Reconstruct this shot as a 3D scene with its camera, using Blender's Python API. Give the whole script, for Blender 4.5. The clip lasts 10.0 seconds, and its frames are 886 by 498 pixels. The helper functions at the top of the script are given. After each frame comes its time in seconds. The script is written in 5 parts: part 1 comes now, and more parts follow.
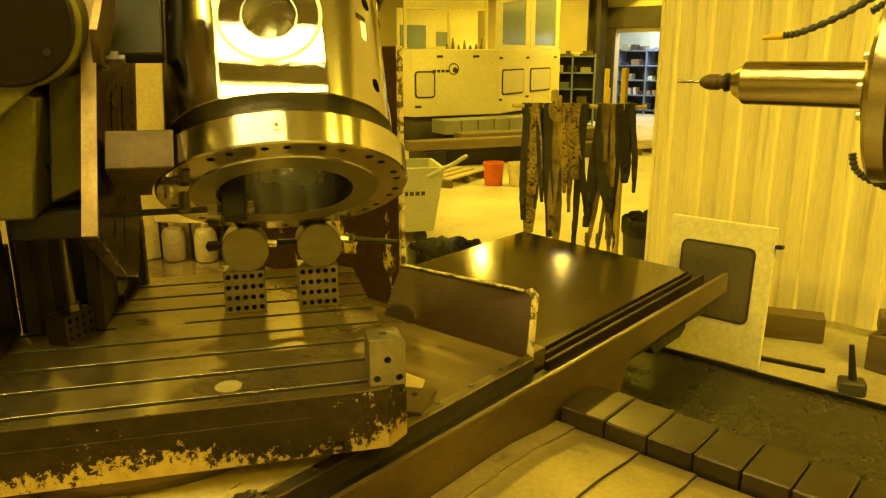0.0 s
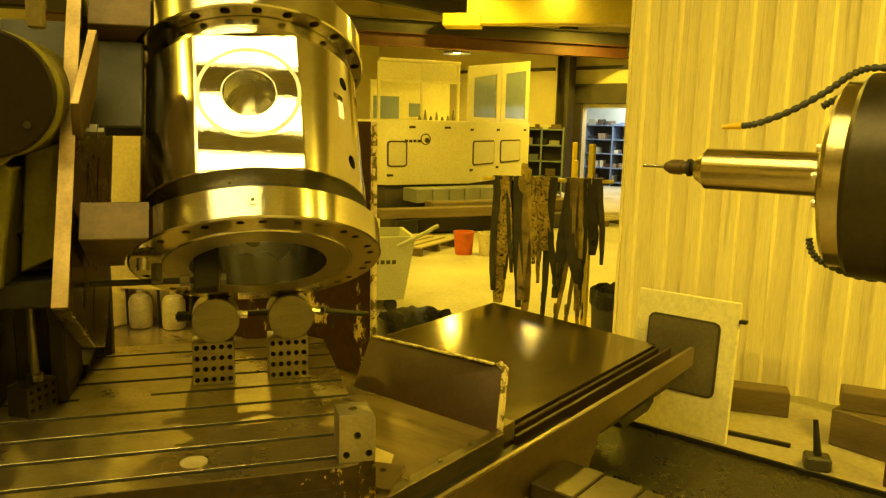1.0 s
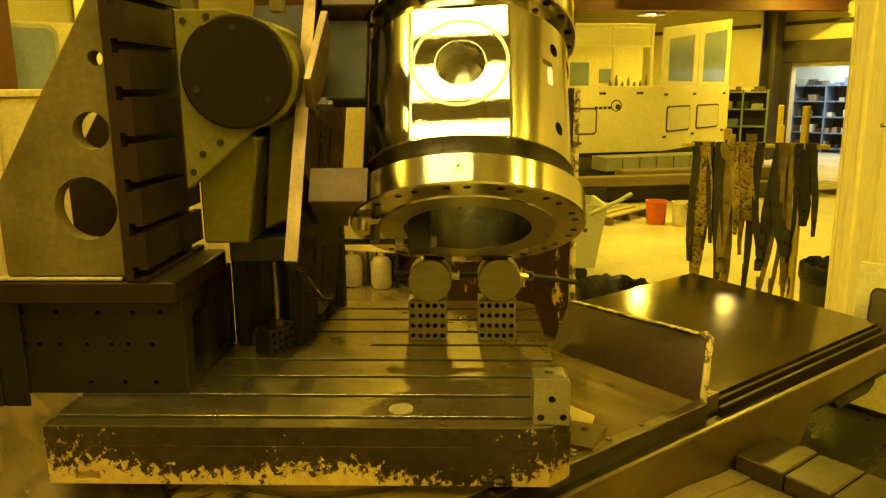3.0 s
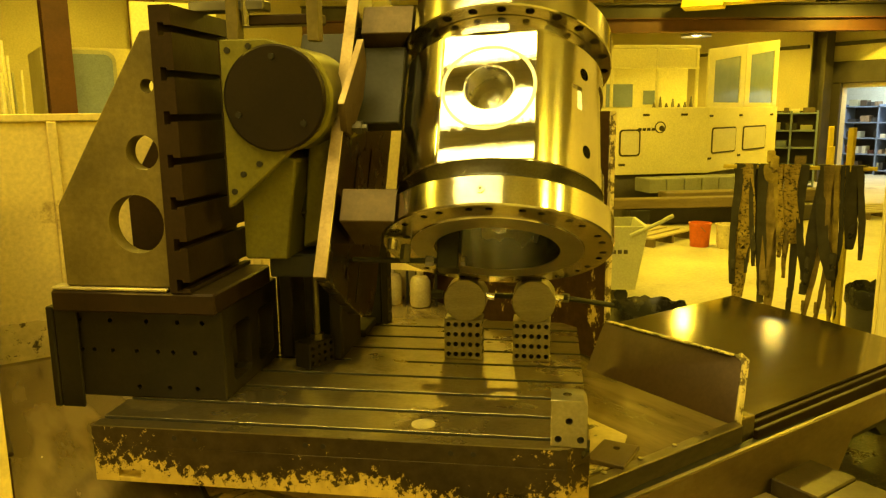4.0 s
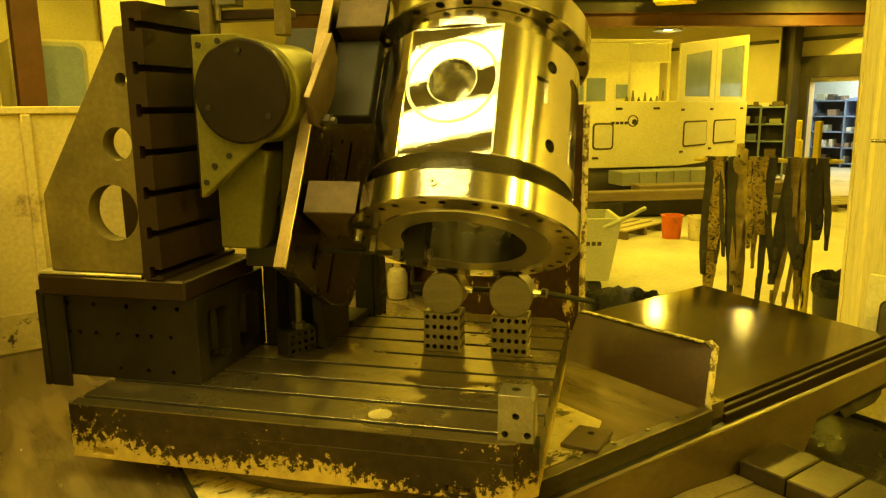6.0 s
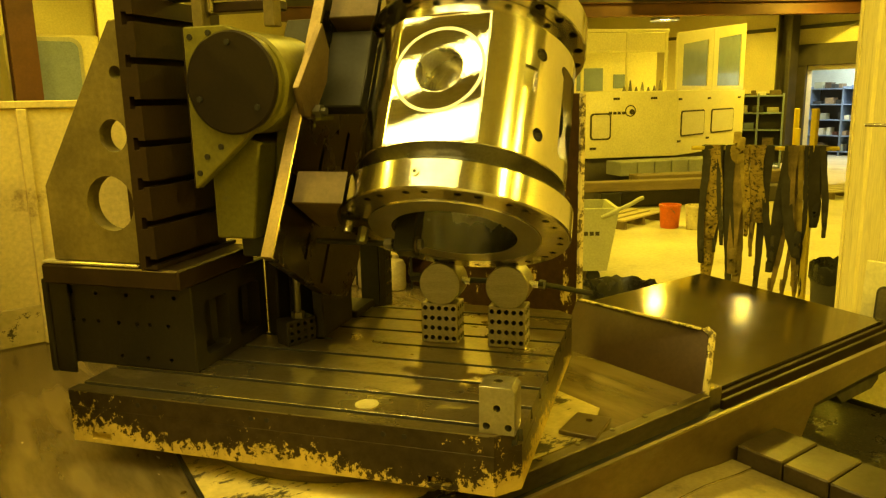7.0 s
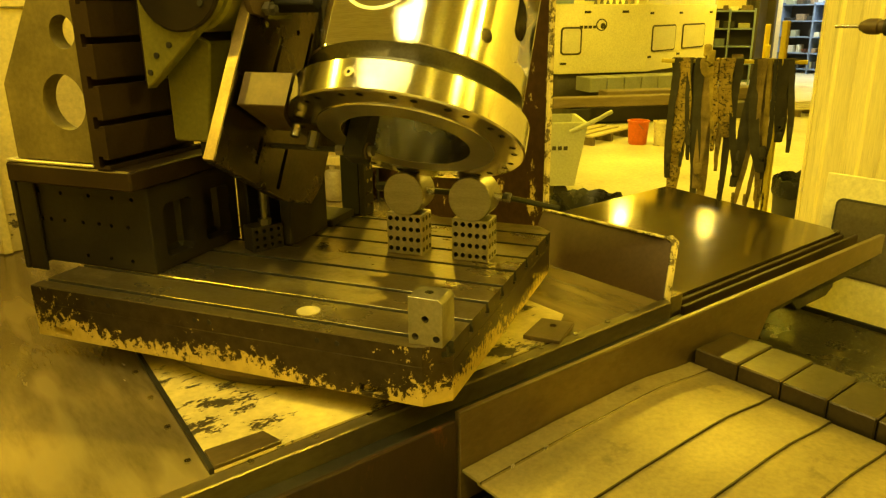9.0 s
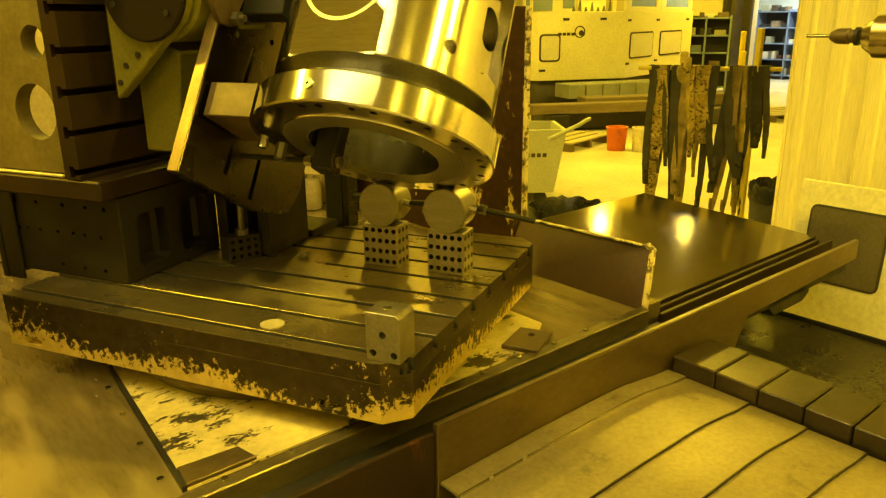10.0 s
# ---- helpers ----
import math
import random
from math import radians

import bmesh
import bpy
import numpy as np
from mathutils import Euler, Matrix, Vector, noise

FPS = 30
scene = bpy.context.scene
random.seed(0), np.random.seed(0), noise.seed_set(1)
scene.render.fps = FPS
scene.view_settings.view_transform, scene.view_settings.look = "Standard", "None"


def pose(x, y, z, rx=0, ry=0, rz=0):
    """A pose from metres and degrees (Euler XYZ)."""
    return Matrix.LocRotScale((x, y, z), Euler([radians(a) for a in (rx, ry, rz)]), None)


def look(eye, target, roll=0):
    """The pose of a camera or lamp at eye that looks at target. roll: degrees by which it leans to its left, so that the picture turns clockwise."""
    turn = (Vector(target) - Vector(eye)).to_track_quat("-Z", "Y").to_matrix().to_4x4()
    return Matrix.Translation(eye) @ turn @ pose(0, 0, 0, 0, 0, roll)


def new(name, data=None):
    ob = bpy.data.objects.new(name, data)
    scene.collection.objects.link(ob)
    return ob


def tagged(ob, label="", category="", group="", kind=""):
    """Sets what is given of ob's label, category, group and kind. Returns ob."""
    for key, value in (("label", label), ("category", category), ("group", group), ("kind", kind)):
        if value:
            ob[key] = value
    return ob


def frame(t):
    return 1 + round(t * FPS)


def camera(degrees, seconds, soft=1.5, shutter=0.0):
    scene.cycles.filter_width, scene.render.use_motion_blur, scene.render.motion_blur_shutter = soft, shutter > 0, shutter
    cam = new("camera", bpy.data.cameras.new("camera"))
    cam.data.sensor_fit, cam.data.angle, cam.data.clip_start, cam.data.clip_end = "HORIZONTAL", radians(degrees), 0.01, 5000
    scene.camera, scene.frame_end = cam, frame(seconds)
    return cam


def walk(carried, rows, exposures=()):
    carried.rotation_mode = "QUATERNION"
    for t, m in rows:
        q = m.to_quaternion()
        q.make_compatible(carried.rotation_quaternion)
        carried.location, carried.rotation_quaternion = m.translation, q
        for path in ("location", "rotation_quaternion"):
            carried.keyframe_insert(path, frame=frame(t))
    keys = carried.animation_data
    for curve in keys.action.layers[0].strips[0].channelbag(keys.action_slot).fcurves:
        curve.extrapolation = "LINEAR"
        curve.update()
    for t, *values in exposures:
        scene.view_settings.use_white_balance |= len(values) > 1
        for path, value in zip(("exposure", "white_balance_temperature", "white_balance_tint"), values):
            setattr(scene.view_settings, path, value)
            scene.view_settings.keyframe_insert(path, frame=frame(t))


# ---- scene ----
cam = camera(61.7, 10.0, soft=1.3)

# seconds, eye x y z, heading (left of +y), pitch, roll
PATH = [
    (0.0, -1.0572, -2.1169, 1.6301, -49.338, -14.756, -0.129), (0.5, -1.0887, -2.1262, 1.6583, -48.383, -10.916, 0.893),
    (1.0, -1.0789, -2.124, 1.6589, -51.71, -9.616, 1.212), (1.5, -1.0728, -2.1109, 1.6535, -54.358, -9.503, 0.947),
    (2.0, -1.1178, -2.0933, 1.6353, -49.517, -10.524, 1.034), (2.5, -1.1666, -2.086, 1.634, -41.527, -12.167, 0.113),
    (3.0, -1.1844, -2.1216, 1.6537, -37.473, -12.052, -0.491), (3.2, -1.1892, -2.1426, 1.665, -36.482, -11.394, -0.2),
    (4.3, -1.2072, -2.2094, 1.6591, -33.876, -10.396, -0.811), (4.5, -1.2138, -2.2219, 1.6639, -34.284, -10.38, -0.638),
    (5.0, -1.2227, -2.2242, 1.663, -35.762, -10.125, -0.278), (5.5, -1.2319, -2.2225, 1.6593, -35.877, -10.298, -0.245),
    (6.8, -1.2334, -2.2174, 1.6587, -36.218, -11.75, -1.166), (7.0, -1.233, -2.2306, 1.6497, -36.116, -11.484, -1.129),
    (7.5, -1.2288, -2.2246, 1.6361, -36.525, -12.945, -0.557), (8.0, -1.2253, -2.2303, 1.6203, -37.545, -14.869, -0.367),
    (8.5, -1.2203, -2.2302, 1.6059, -38.123, -16.762, -0.525), (9.0, -1.2216, -2.229, 1.6051, -38.522, -17.728, -0.54),
    (9.5, -1.2191, -2.2269, 1.6061, -38.634, -17.747, -0.641), (10.0, -1.1996, -2.226, 1.6128, -39.995, -17.26, -0.582)]
# seconds and heading of the indexing table, which turns about the world's z axis
TURN = [(0.0, -35.1), (1.0, -35.1), (1.5, -35.6), (2.0, -36.6), (2.5, -37.9), (3.0, -39.3), (3.2, -39.8), (4.3, -43.4),
        (4.5, -44.0), (5.0, -45.8), (5.5, -47.65), (6.8, -52.25), (7.0, -52.97), (7.5, -54.77), (8.0, -56.56),
        (8.5, -58.22), (9.0, -59.94), (9.5, -61.6), (10.0, -63.2)]


def eye_pose(x, y, z, head, pitch, roll):
    h, p = radians(head), radians(pitch)
    ahead = Vector((-math.sin(h) * math.cos(p), math.cos(h) * math.cos(p), math.sin(p)))
    return look((x, y, z), Vector((x, y, z)) + ahead, roll)


# the camera's own exposure and white balance wander a little
STOPS = [(0.0, 0.12, 6500, 10), (1.0, 0.02, 6500, 10), (1.5, -0.02, 6500, 10), (2.0, -0.12, 6500, 10), (2.5, -0.25, 6500, 10), (3.0, 0.05, 6500, 8), (4.3, 0.16, 6500, 6), (5.5, 0.16, 6500, 3), (7.0, 0.12, 6500, 3), (8.0, 0.16, 6500, 3), (9.0, 0.33, 6500, 3), (10.0, 0.35, 6500, 3)]
walk(cam, [(t, eye_pose(*r)) for t, *r in PATH], STOPS)

# ---- world and lamps ----
world = bpy.data.worlds.new("hall_air")
world.use_nodes = True
world.node_tree.nodes["Background"].inputs[0].default_value = (1, 0.74, 0.2, 1)
world.node_tree.nodes["Background"].inputs[1].default_value = 0.006
scene.world = world
SODIUM = (1.0, 0.69, 0.033)
CEIL = 5.2
# last two hang in view; the others are unseen, added for brightness and highlights
LAMPS = [(-3.4, -4.2, 4.36, 55), (1.4, -4.4, 4.36, 185), (2.9, -4.7, 4.36, 150), (-1.3, -5.0, 4.36, 100), (-2.9, 2.0, 4.36, 250), (3.1, 3.4, 4.36, 95), (0.3, 4.4, 4.36, 95), (5.0, 4.6, 4.36, 110), (6.7, 2.27, 4.36, 150),
         (7.83, 1.12, 4.36, 150), (11.1, 6.9, 4.36, 130), (12.5, 5.75, 4.36, 16), (1.5, 9.8, 4.36, 300), (13.32, 8.95, 3.26, 230), (14.25, 5.5, 3.88, 200)]


def area(name, x, y, z, size_x, size_y, watts, colour, turn=0, m=None, shape="RECTANGLE"):
    d = bpy.data.lights.new(name, "AREA")
    d.shape, d.size, d.size_y, d.energy, d.color = shape, size_x, size_y, watts, colour
    ob = new(name, d)
    ob.matrix_world = m or pose(x, y, z, 0, 0, turn)
    return ob


for lx, ly, lz, lw in LAMPS:
    area("high_bay_light", lx, ly, lz, 0.24, 0.24, lw, SODIUM, shape="DISK")
# row of tube fittings over the aisle beside the machine
TUBES = [(-1.85 - 0.32 * k, -0.98 - 0.38 * k) for k in (-2, -1, 0, 1, 2)]
for lx, ly in TUBES:
    area("tube_light", lx, ly, CEIL - 0.52, 3.0, 0.06, 30, (1.0, 0.75, 0.17), -42)
area("back_room_light", 17.4, 6.6, 2.9, 2.2, 0.3, 130, (0.95, 1.0, 0.9))
# added fill lamp before the plain west wall, which has no window
area("west_fill_light", -8.85, -2.5, 2.6, 3.0, 1.6, 60, (1.0, 0.7, 0.1), m=pose(-8.8, -2.5, 2.6, 0, -90, 0))


# ---- materials ----
def nodes_of(name):
    m = bpy.data.materials.new(name)
    m.use_nodes = True
    return m, m.node_tree.nodes, m.node_tree.links, m.node_tree.nodes["Principled BSDF"]


def noise_tex(n, l, coord, scale, detail=5, rough=0.6, stretch=(1, 1, 1), kind="Object"):
    mp = n.new("ShaderNodeMapping")
    mp.inputs["Scale"].default_value = stretch
    l.new(coord.outputs[kind], mp.inputs["Vector"])
    t = n.new("ShaderNodeTexNoise")
    t.inputs["Scale"].default_value, t.inputs["Detail"].default_value, t.inputs["Roughness"].default_value = scale, detail, rough
    l.new(mp.outputs[0], t.inputs["Vector"])
    return t.outputs["Fac"]


def ramp(n, l, fac, a, b, lo=0.0, hi=1.0):
    r = n.new("ShaderNodeMapRange")
    r.inputs[1].default_value, r.inputs[2].default_value, r.inputs[3].default_value, r.inputs[4].default_value = a, b, lo, hi
    l.new(fac, r.inputs[0])
    return r.outputs[0]


def mixed(n, l, fac, a, b):
    m = n.new("ShaderNodeMix")
    m.data_type = "RGBA"
    l.new(fac, m.inputs[0])
    for sock, v in ((m.inputs[6], a), (m.inputs[7], b)):
        if isinstance(v, tuple):
            sock.default_value = (*v, 1)
        else:
            l.new(v, sock)
    return m.outputs[2]


def surface(name, a, b, rough=(0.4, 0.6), metal=0.0, scale=3.0, grain=60.0, bump=0.15, stain=None, stain_at=(0.58, 0.7),
            stain_scale=2.0, stretch=(1, 1, 1), aniso=0.0, vary=0.0, coat=0.0, stain_metal=None, stain_detail=8):
    """Two tones at a broad scale, a fine grain, and optional stains of their own shape."""
    m, n, l, p = nodes_of(name)
    co = n.new("ShaderNodeTexCoord")
    broad = noise_tex(n, l, co, scale, 6, 0.62, stretch)
    fine = noise_tex(n, l, co, grain, 4, 0.6, stretch)
    tone = ramp(n, l, broad, 0.3, 0.7)
    col = mixed(n, l, tone, a, b)
    spk = n.new("ShaderNodeHueSaturation")
    l.new(ramp(n, l, fine, 0.25, 0.75, 0.82, 1.14), spk.inputs["Value"])
    l.new(col, spk.inputs["Color"])
    col = spk.outputs[0]
    if vary:
        oi = n.new("ShaderNodeObjectInfo")
        hv = n.new("ShaderNodeHueSaturation")
        l.new(ramp(n, l, oi.outputs["Random"], 0, 1, 1 - vary, 1 + vary), hv.inputs["Value"])
        l.new(col, hv.inputs["Color"])
        col = hv.outputs[0]
    met = metal
    if stain:
        s = ramp(n, l, noise_tex(n, l, co, stain_scale, stain_detail, 0.68 if stain_detail > 4 else 0.4, stretch), *stain_at)
        col = mixed(n, l, s, col, stain)
        if stain_metal is not None:
            l.new(ramp(n, l, s, 0, 1, metal, stain_metal), p.inputs["Metallic"])
            met = None
    l.new(col, p.inputs["Base Color"])
    l.new(ramp(n, l, broad, 0.3, 0.7, *rough), p.inputs["Roughness"])
    if met is not None:
        p.inputs["Metallic"].default_value = met
    if aniso:
        p.inputs["Anisotropic"].default_value = aniso
        tg = n.new("ShaderNodeTangent")
        tg.direction_type, tg.axis = "RADIAL", "Z"
        l.new(tg.outputs[0], p.inputs["Tangent"])
        p.inputs["Anisotropic Rotation"].default_value = 0.25
    if bump:
        bu = n.new("ShaderNodeBump")
        bu.inputs["Strength"].default_value, bu.inputs["Distance"].default_value = bump, 0.004
        l.new(fine, bu.inputs["Height"])
        l.new(bu.outputs[0], p.inputs["Normal"])
    p.inputs["Coat Weight"].default_value = coat
    return m


def flaked(name, paint, bare, at=(0.47, 0.5), scale=7.0, low=None, stretch=(1, 1, 1)):
    """Old paint that has come off in flakes over bare iron; low: the height under which the paint is left."""
    m, n, l, p = nodes_of(name)
    co = n.new("ShaderNodeTexCoord")
    big = noise_tex(n, l, co, scale, 11, 0.74, stretch)
    mask = ramp(n, l, big, *at)
    if low:
        sep = n.new("ShaderNodeSeparateXYZ")
        l.new(co.outputs["Object"], sep.inputs[0])
        over = n.new("ShaderNodeMath")
        over.operation = "SUBTRACT"
        l.new(big, over.inputs[0])
        l.new(ramp(n, l, sep.outputs[2], low[0], low[1], 0.45, 0.69), over.inputs[1])
        drift = n.new("ShaderNodeMath")
        drift.operation = "ADD"
        l.new(over.outputs[0], drift.inputs[0])
        l.new(ramp(n, l, noise_tex(n, l, co, 2.6, 1, 0.5), 0.35, 0.65, -0.06, 0.10), drift.inputs[1])
        mask = ramp(n, l, drift.outputs[0], 0.0, 0.015)
    tone = noise_tex(n, l, co, 25, 4, 0.6)
    pc = mixed(n, l, ramp(n, l, tone, 0.3, 0.7), paint, tuple(v * 0.72 for v in paint))
    bc = mixed(n, l, ramp(n, l, tone, 0.3, 0.7), bare, tuple(v * 0.55 for v in bare))
    l.new(mixed(n, l, mask, bc, pc), p.inputs["Base Color"])
    l.new(ramp(n, l, mask, 0, 1, 0.38, 0.6), p.inputs["Roughness"])
    l.new(ramp(n, l, mask, 0, 1, 0.55, 0.0), p.inputs["Metallic"])
    bu = n.new("ShaderNodeBump")
    bu.inputs["Strength"].default_value, bu.inputs["Distance"].default_value = 0.5, 0.002
    l.new(mask, bu.inputs["Height"])
    l.new(bu.outputs[0], p.inputs["Normal"])
    return m


def glow(name, colour, strength):
    m, n, l, p = nodes_of(name)
    p.inputs["Base Color"].default_value = (*colour, 1)
    p.inputs["Emission Color"].default_value = (*colour, 1)
    p.inputs["Emission Strength"].default_value = strength
    return m


M_TURNED = surface("turned_steel", (0.74, 0.71, 0.65), (0.58, 0.55, 0.49), (0.13, 0.20), 1.0, 5, 240, 0.02, aniso=0.7)
M_FACED = surface("faced_steel", (0.46, 0.45, 0.43), (0.36, 0.35, 0.34), (0.32, 0.42), 1.0, 5, 200, 0.03)
M_MIRROR = surface("milled_steel", (0.85, 0.84, 0.8), (0.76, 0.75, 0.72), (0.012, 0.03), 1.0, 14, 90, 0.02, stretch=(0.4, 1, 6))
M_BORE = surface("bored_steel", (0.6, 0.59, 0.56), (0.5, 0.49, 0.47), (0.2, 0.3), 1.0, 5, 120, 0.02, aniso=0.6)
# darker copy of the turned steel, for the shade in the undercut
M_GROOVE = surface("groove_shade_steel", (0.16, 0.155, 0.145), (0.11, 0.105, 0.1), (0.25, 0.35), 1.0, 5, 120, 0.02, aniso=0.5)
M_TABLE = surface("worn_table_iron", (0.40, 0.335, 0.225), (0.23, 0.19, 0.125), (0.22, 0.40), 0.9, 4.2, 90, 0.08,
                  stain=(0.12, 0.09, 0.05), stain_at=(0.57, 0.66), stain_scale=4.3, stain_metal=0.5, stretch=(0.7, 1, 1))
# near-black iron that paints the shade inside the T-slots
M_SLOTSHADE = surface("slot_shade_iron", (0.07, 0.066, 0.06), (0.045, 0.042, 0.04), (0.5, 0.7), 0.5, 6, 60, 0.2)
M_FLAKE = flaked("flaked_cream_paint", (0.56, 0.42, 0.13), (0.066, 0.049, 0.029), (0.475, 0.50), 60, (0.640, 0.722), (0.8, 0.8, 0.7))
M_BEDPAINT = flaked("worn_cream_bed_paint", (0.66, 0.55, 0.24), (0.13, 0.11, 0.08), (0.425, 0.445), 6, stretch=(1, 1.9, 1))
M_BED = surface("oily_bed_steel", (0.34, 0.27, 0.145), (0.17, 0.13, 0.07), (0.14, 0.30), 0.55, 2.2, 45, 0.05,
                stain=(0.40, 0.32, 0.175), stain_at=(0.50, 0.62), stain_scale=5.5, stretch=(1.7, 0.35, 1), stain_detail=3)
M_COVER = surface("rolled_cover_steel", (0.26, 0.215, 0.14), (0.15, 0.122, 0.08), (0.07, 0.13), 0.95, 2.6, 9, 0.05,
                  stain=(0.2, 0.185, 0.16), stain_at=(0.6, 0.72), stain_scale=1.3, stretch=(0.5, 1, 1))
M_FLANGE = surface("brown_primed_plate", (0.072, 0.040, 0.023), (0.045, 0.026, 0.016), (0.45, 0.6), 0.25, 3, 60, 0.1)
M_FLANGE_EDGE = flaked("chipped_plate_edge", (0.66, 0.56, 0.32), (0.15, 0.12, 0.09), (0.46, 0.5), 24)
M_RAIL = surface("dark_rail_steel", (0.19, 0.14, 0.075), (0.095, 0.068, 0.037), (0.28, 0.42), 0.55, 2.2, 60, 0.08,
                 stain=(0.26, 0.225, 0.17), stain_at=(0.6, 0.75), stain_scale=1.6, stretch=(0.5, 1, 1))
M_TRIM = surface("worn_trim_steel", (0.25, 0.205, 0.125), (0.14, 0.115, 0.07), (0.25, 0.42), 0.7, 3, 60, 0.06,
                 stain=(0.08, 0.062, 0.04), stain_at=(0.58, 0.7), stain_scale=3, stretch=(0.4, 1, 1))
M_RUSTY = surface("rusty_panel", (0.034, 0.019, 0.011), (0.016, 0.011, 0.008), (0.55, 0.75), 0.1, 4, 60, 0.2,
                  stain=(0.12, 0.042, 0.018), stain_at=(0.58, 0.66), stain_scale=5, stretch=(1, 1, 0.4))
M_TELE = surface("telescopic_cover_steel", (0.40, 0.335, 0.17), (0.27, 0.22, 0.11), (0.42, 0.58), 0.5, 2.5, 60, 0.05,
                 stain=(0.17, 0.14, 0.08), stain_at=(0.60, 0.70), stain_scale=5, vary=0.1)
M_RIDGE = surface("dull_cover_steel", (0.075, 0.058, 0.033), (0.04, 0.031, 0.018), (0.3, 0.45), 0.55, 4, 60, 0.06, vary=0.12)
M_TRAY = surface("oily_tray", (0.032, 0.028, 0.021), (0.02, 0.018, 0.014), (0.2, 0.4), 0.2, 5, 90, 0.3)
M_CHIP = surface("metal_chips", (0.17, 0.15, 0.11), (0.045, 0.04, 0.032), (0.25, 0.5), 0.8, 40, 200, 0.1)
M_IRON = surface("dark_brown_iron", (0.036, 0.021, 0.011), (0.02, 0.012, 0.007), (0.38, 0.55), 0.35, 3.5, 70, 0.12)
M_RISER = surface("black_riser_iron", (0.026, 0.021, 0.015), (0.014, 0.0115, 0.009), (0.4, 0.6), 0.4, 3.5, 80, 0.12)
M_CAST = surface("grey_cast_iron", (0.19, 0.15, 0.06), (0.105, 0.082, 0.034), (0.45, 0.62), 0.15, 4.5, 55, 0.35,
                 stain=(0.42, 0.39, 0.3), stain_at=(0.66, 0.72), stain_scale=14)
M_CASTLEDGE = surface("bare_cast_ledge", (0.5, 0.44, 0.3), (0.34, 0.29, 0.19), (0.4, 0.6), 0.3, 12, 80, 0.3)
M_OLIVE = surface("olive_green_paint", (0.165, 0.15, 0.03), (0.12, 0.108, 0.022), (0.36, 0.5), 0.0, 4, 70, 0.05,
                  stain=(0.10, 0.1, 0.06), stain_at=(0.66, 0.76), stain_scale=5)
M_DISC = surface("dark_hub_disc", (0.02, 0.0135, 0.008), (0.013, 0.009, 0.0055), (0.36, 0.48), 0.35, 4, 90, 0.05)
M_PLATE = surface("blackened_plate", (0.14, 0.115, 0.08), (0.07, 0.058, 0.04), (0.2, 0.36), 1.0, 3, 70, 0.06)
# sawn edge tone, raised to hold the light these edges catch
M_PLATE_EDGE = surface("sawn_plate_edge", (0.36, 0.27, 0.14), (0.20, 0.145, 0.075), (0.35, 0.5), 0.7, 9, 110, 0.15)
M_BRACKET = surface("bracket_steel", (0.105, 0.07, 0.034), (0.05, 0.032, 0.017), (0.42, 0.58), 0.25, 9, 90, 0.08)
M_BLOCK = surface("ground_block_steel", (0.34, 0.31, 0.25), (0.25, 0.225, 0.18), (0.3, 0.45), 0.85, 8, 90, 0.05)
M_ROLLER = surface("ground_roller_steel", (0.30, 0.275, 0.22), (0.22, 0.20, 0.16), (0.28, 0.42), 0.9, 6, 120, 0.04, stretch=(1, 1, 5))
M_BOLT = surface("bolt_steel", (0.2, 0.19, 0.17), (0.12, 0.11, 0.1), (0.3, 0.45), 0.8, 10, 80, 0.05)
M_BRIGHT = surface("bright_screw_steel", (0.7, 0.68, 0.62), (0.55, 0.53, 0.48), (0.15, 0.3), 1.0, 10, 80, 0.02)
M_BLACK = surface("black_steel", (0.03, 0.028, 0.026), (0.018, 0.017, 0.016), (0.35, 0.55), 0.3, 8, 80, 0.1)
M_HEAD = surface("spindle_head_iron", (0.055, 0.045, 0.03), (0.036, 0.03, 0.021), (0.3, 0.45), 0.6, 4, 80, 0.05)
M_NOSE = surface("spindle_nose_steel", (0.60, 0.52, 0.36), (0.48, 0.41, 0.28), (0.18, 0.28), 1.0, 4, 160, 0.02, aniso=0.6)
M_HOSE = surface("segmented_hose_plastic", (0.05, 0.055, 0.075), (0.03, 0.034, 0.05), (0.35, 0.5), 0, 30, 80, 0.05)
M_TIPYEL = surface("yellow_nozzle", (0.75, 0.5, 0.03), (0.65, 0.43, 0.03), (0.35, 0.5), 0, 30, 80, 0.0)
M_WALL = surface("streaked_white_sheet", (0.86, 0.79, 0.50), (0.76, 0.68, 0.41), (0.4, 0.55), 0, 1.5, 40, 0.04,
                 stain=(0.40, 0.35, 0.24), stain_at=(0.57, 0.75), stain_scale=3.2, stretch=(1, 7, 0.22))
M_GUARD = surface("cream_guard_paint", (0.78, 0.66, 0.30), (0.66, 0.55, 0.24), (0.42, 0.58), 0, 1.6, 50, 0.05,
                  stain=(0.26, 0.17, 0.08), stain_at=(0.63, 0.72), stain_scale=3.4)
M_WING = flaked("rusted_guard_sheet", (0.60, 0.46, 0.18), (0.06, 0.029, 0.015), (0.57, 0.60), 7, stretch=(1, 1, 0.6))
M_WHITE = surface("cream_white_paint", (0.82, 0.77, 0.52), (0.75, 0.70, 0.46), (0.35, 0.5), 0, 2, 40, 0.03)
M_WHITE2 = surface("shop_soiled_white", (0.74, 0.70, 0.58), (0.62, 0.58, 0.46), (0.4, 0.55), 0, 3, 40, 0.05,
                   stain=(0.4, 0.36, 0.26), stain_at=(0.66, 0.78), stain_scale=6)
M_WINDOW = surface("grey_window_pane", (0.14, 0.12, 0.085), (0.115, 0.1, 0.07), (0.18, 0.3), 0, 3, 60, 0.02)
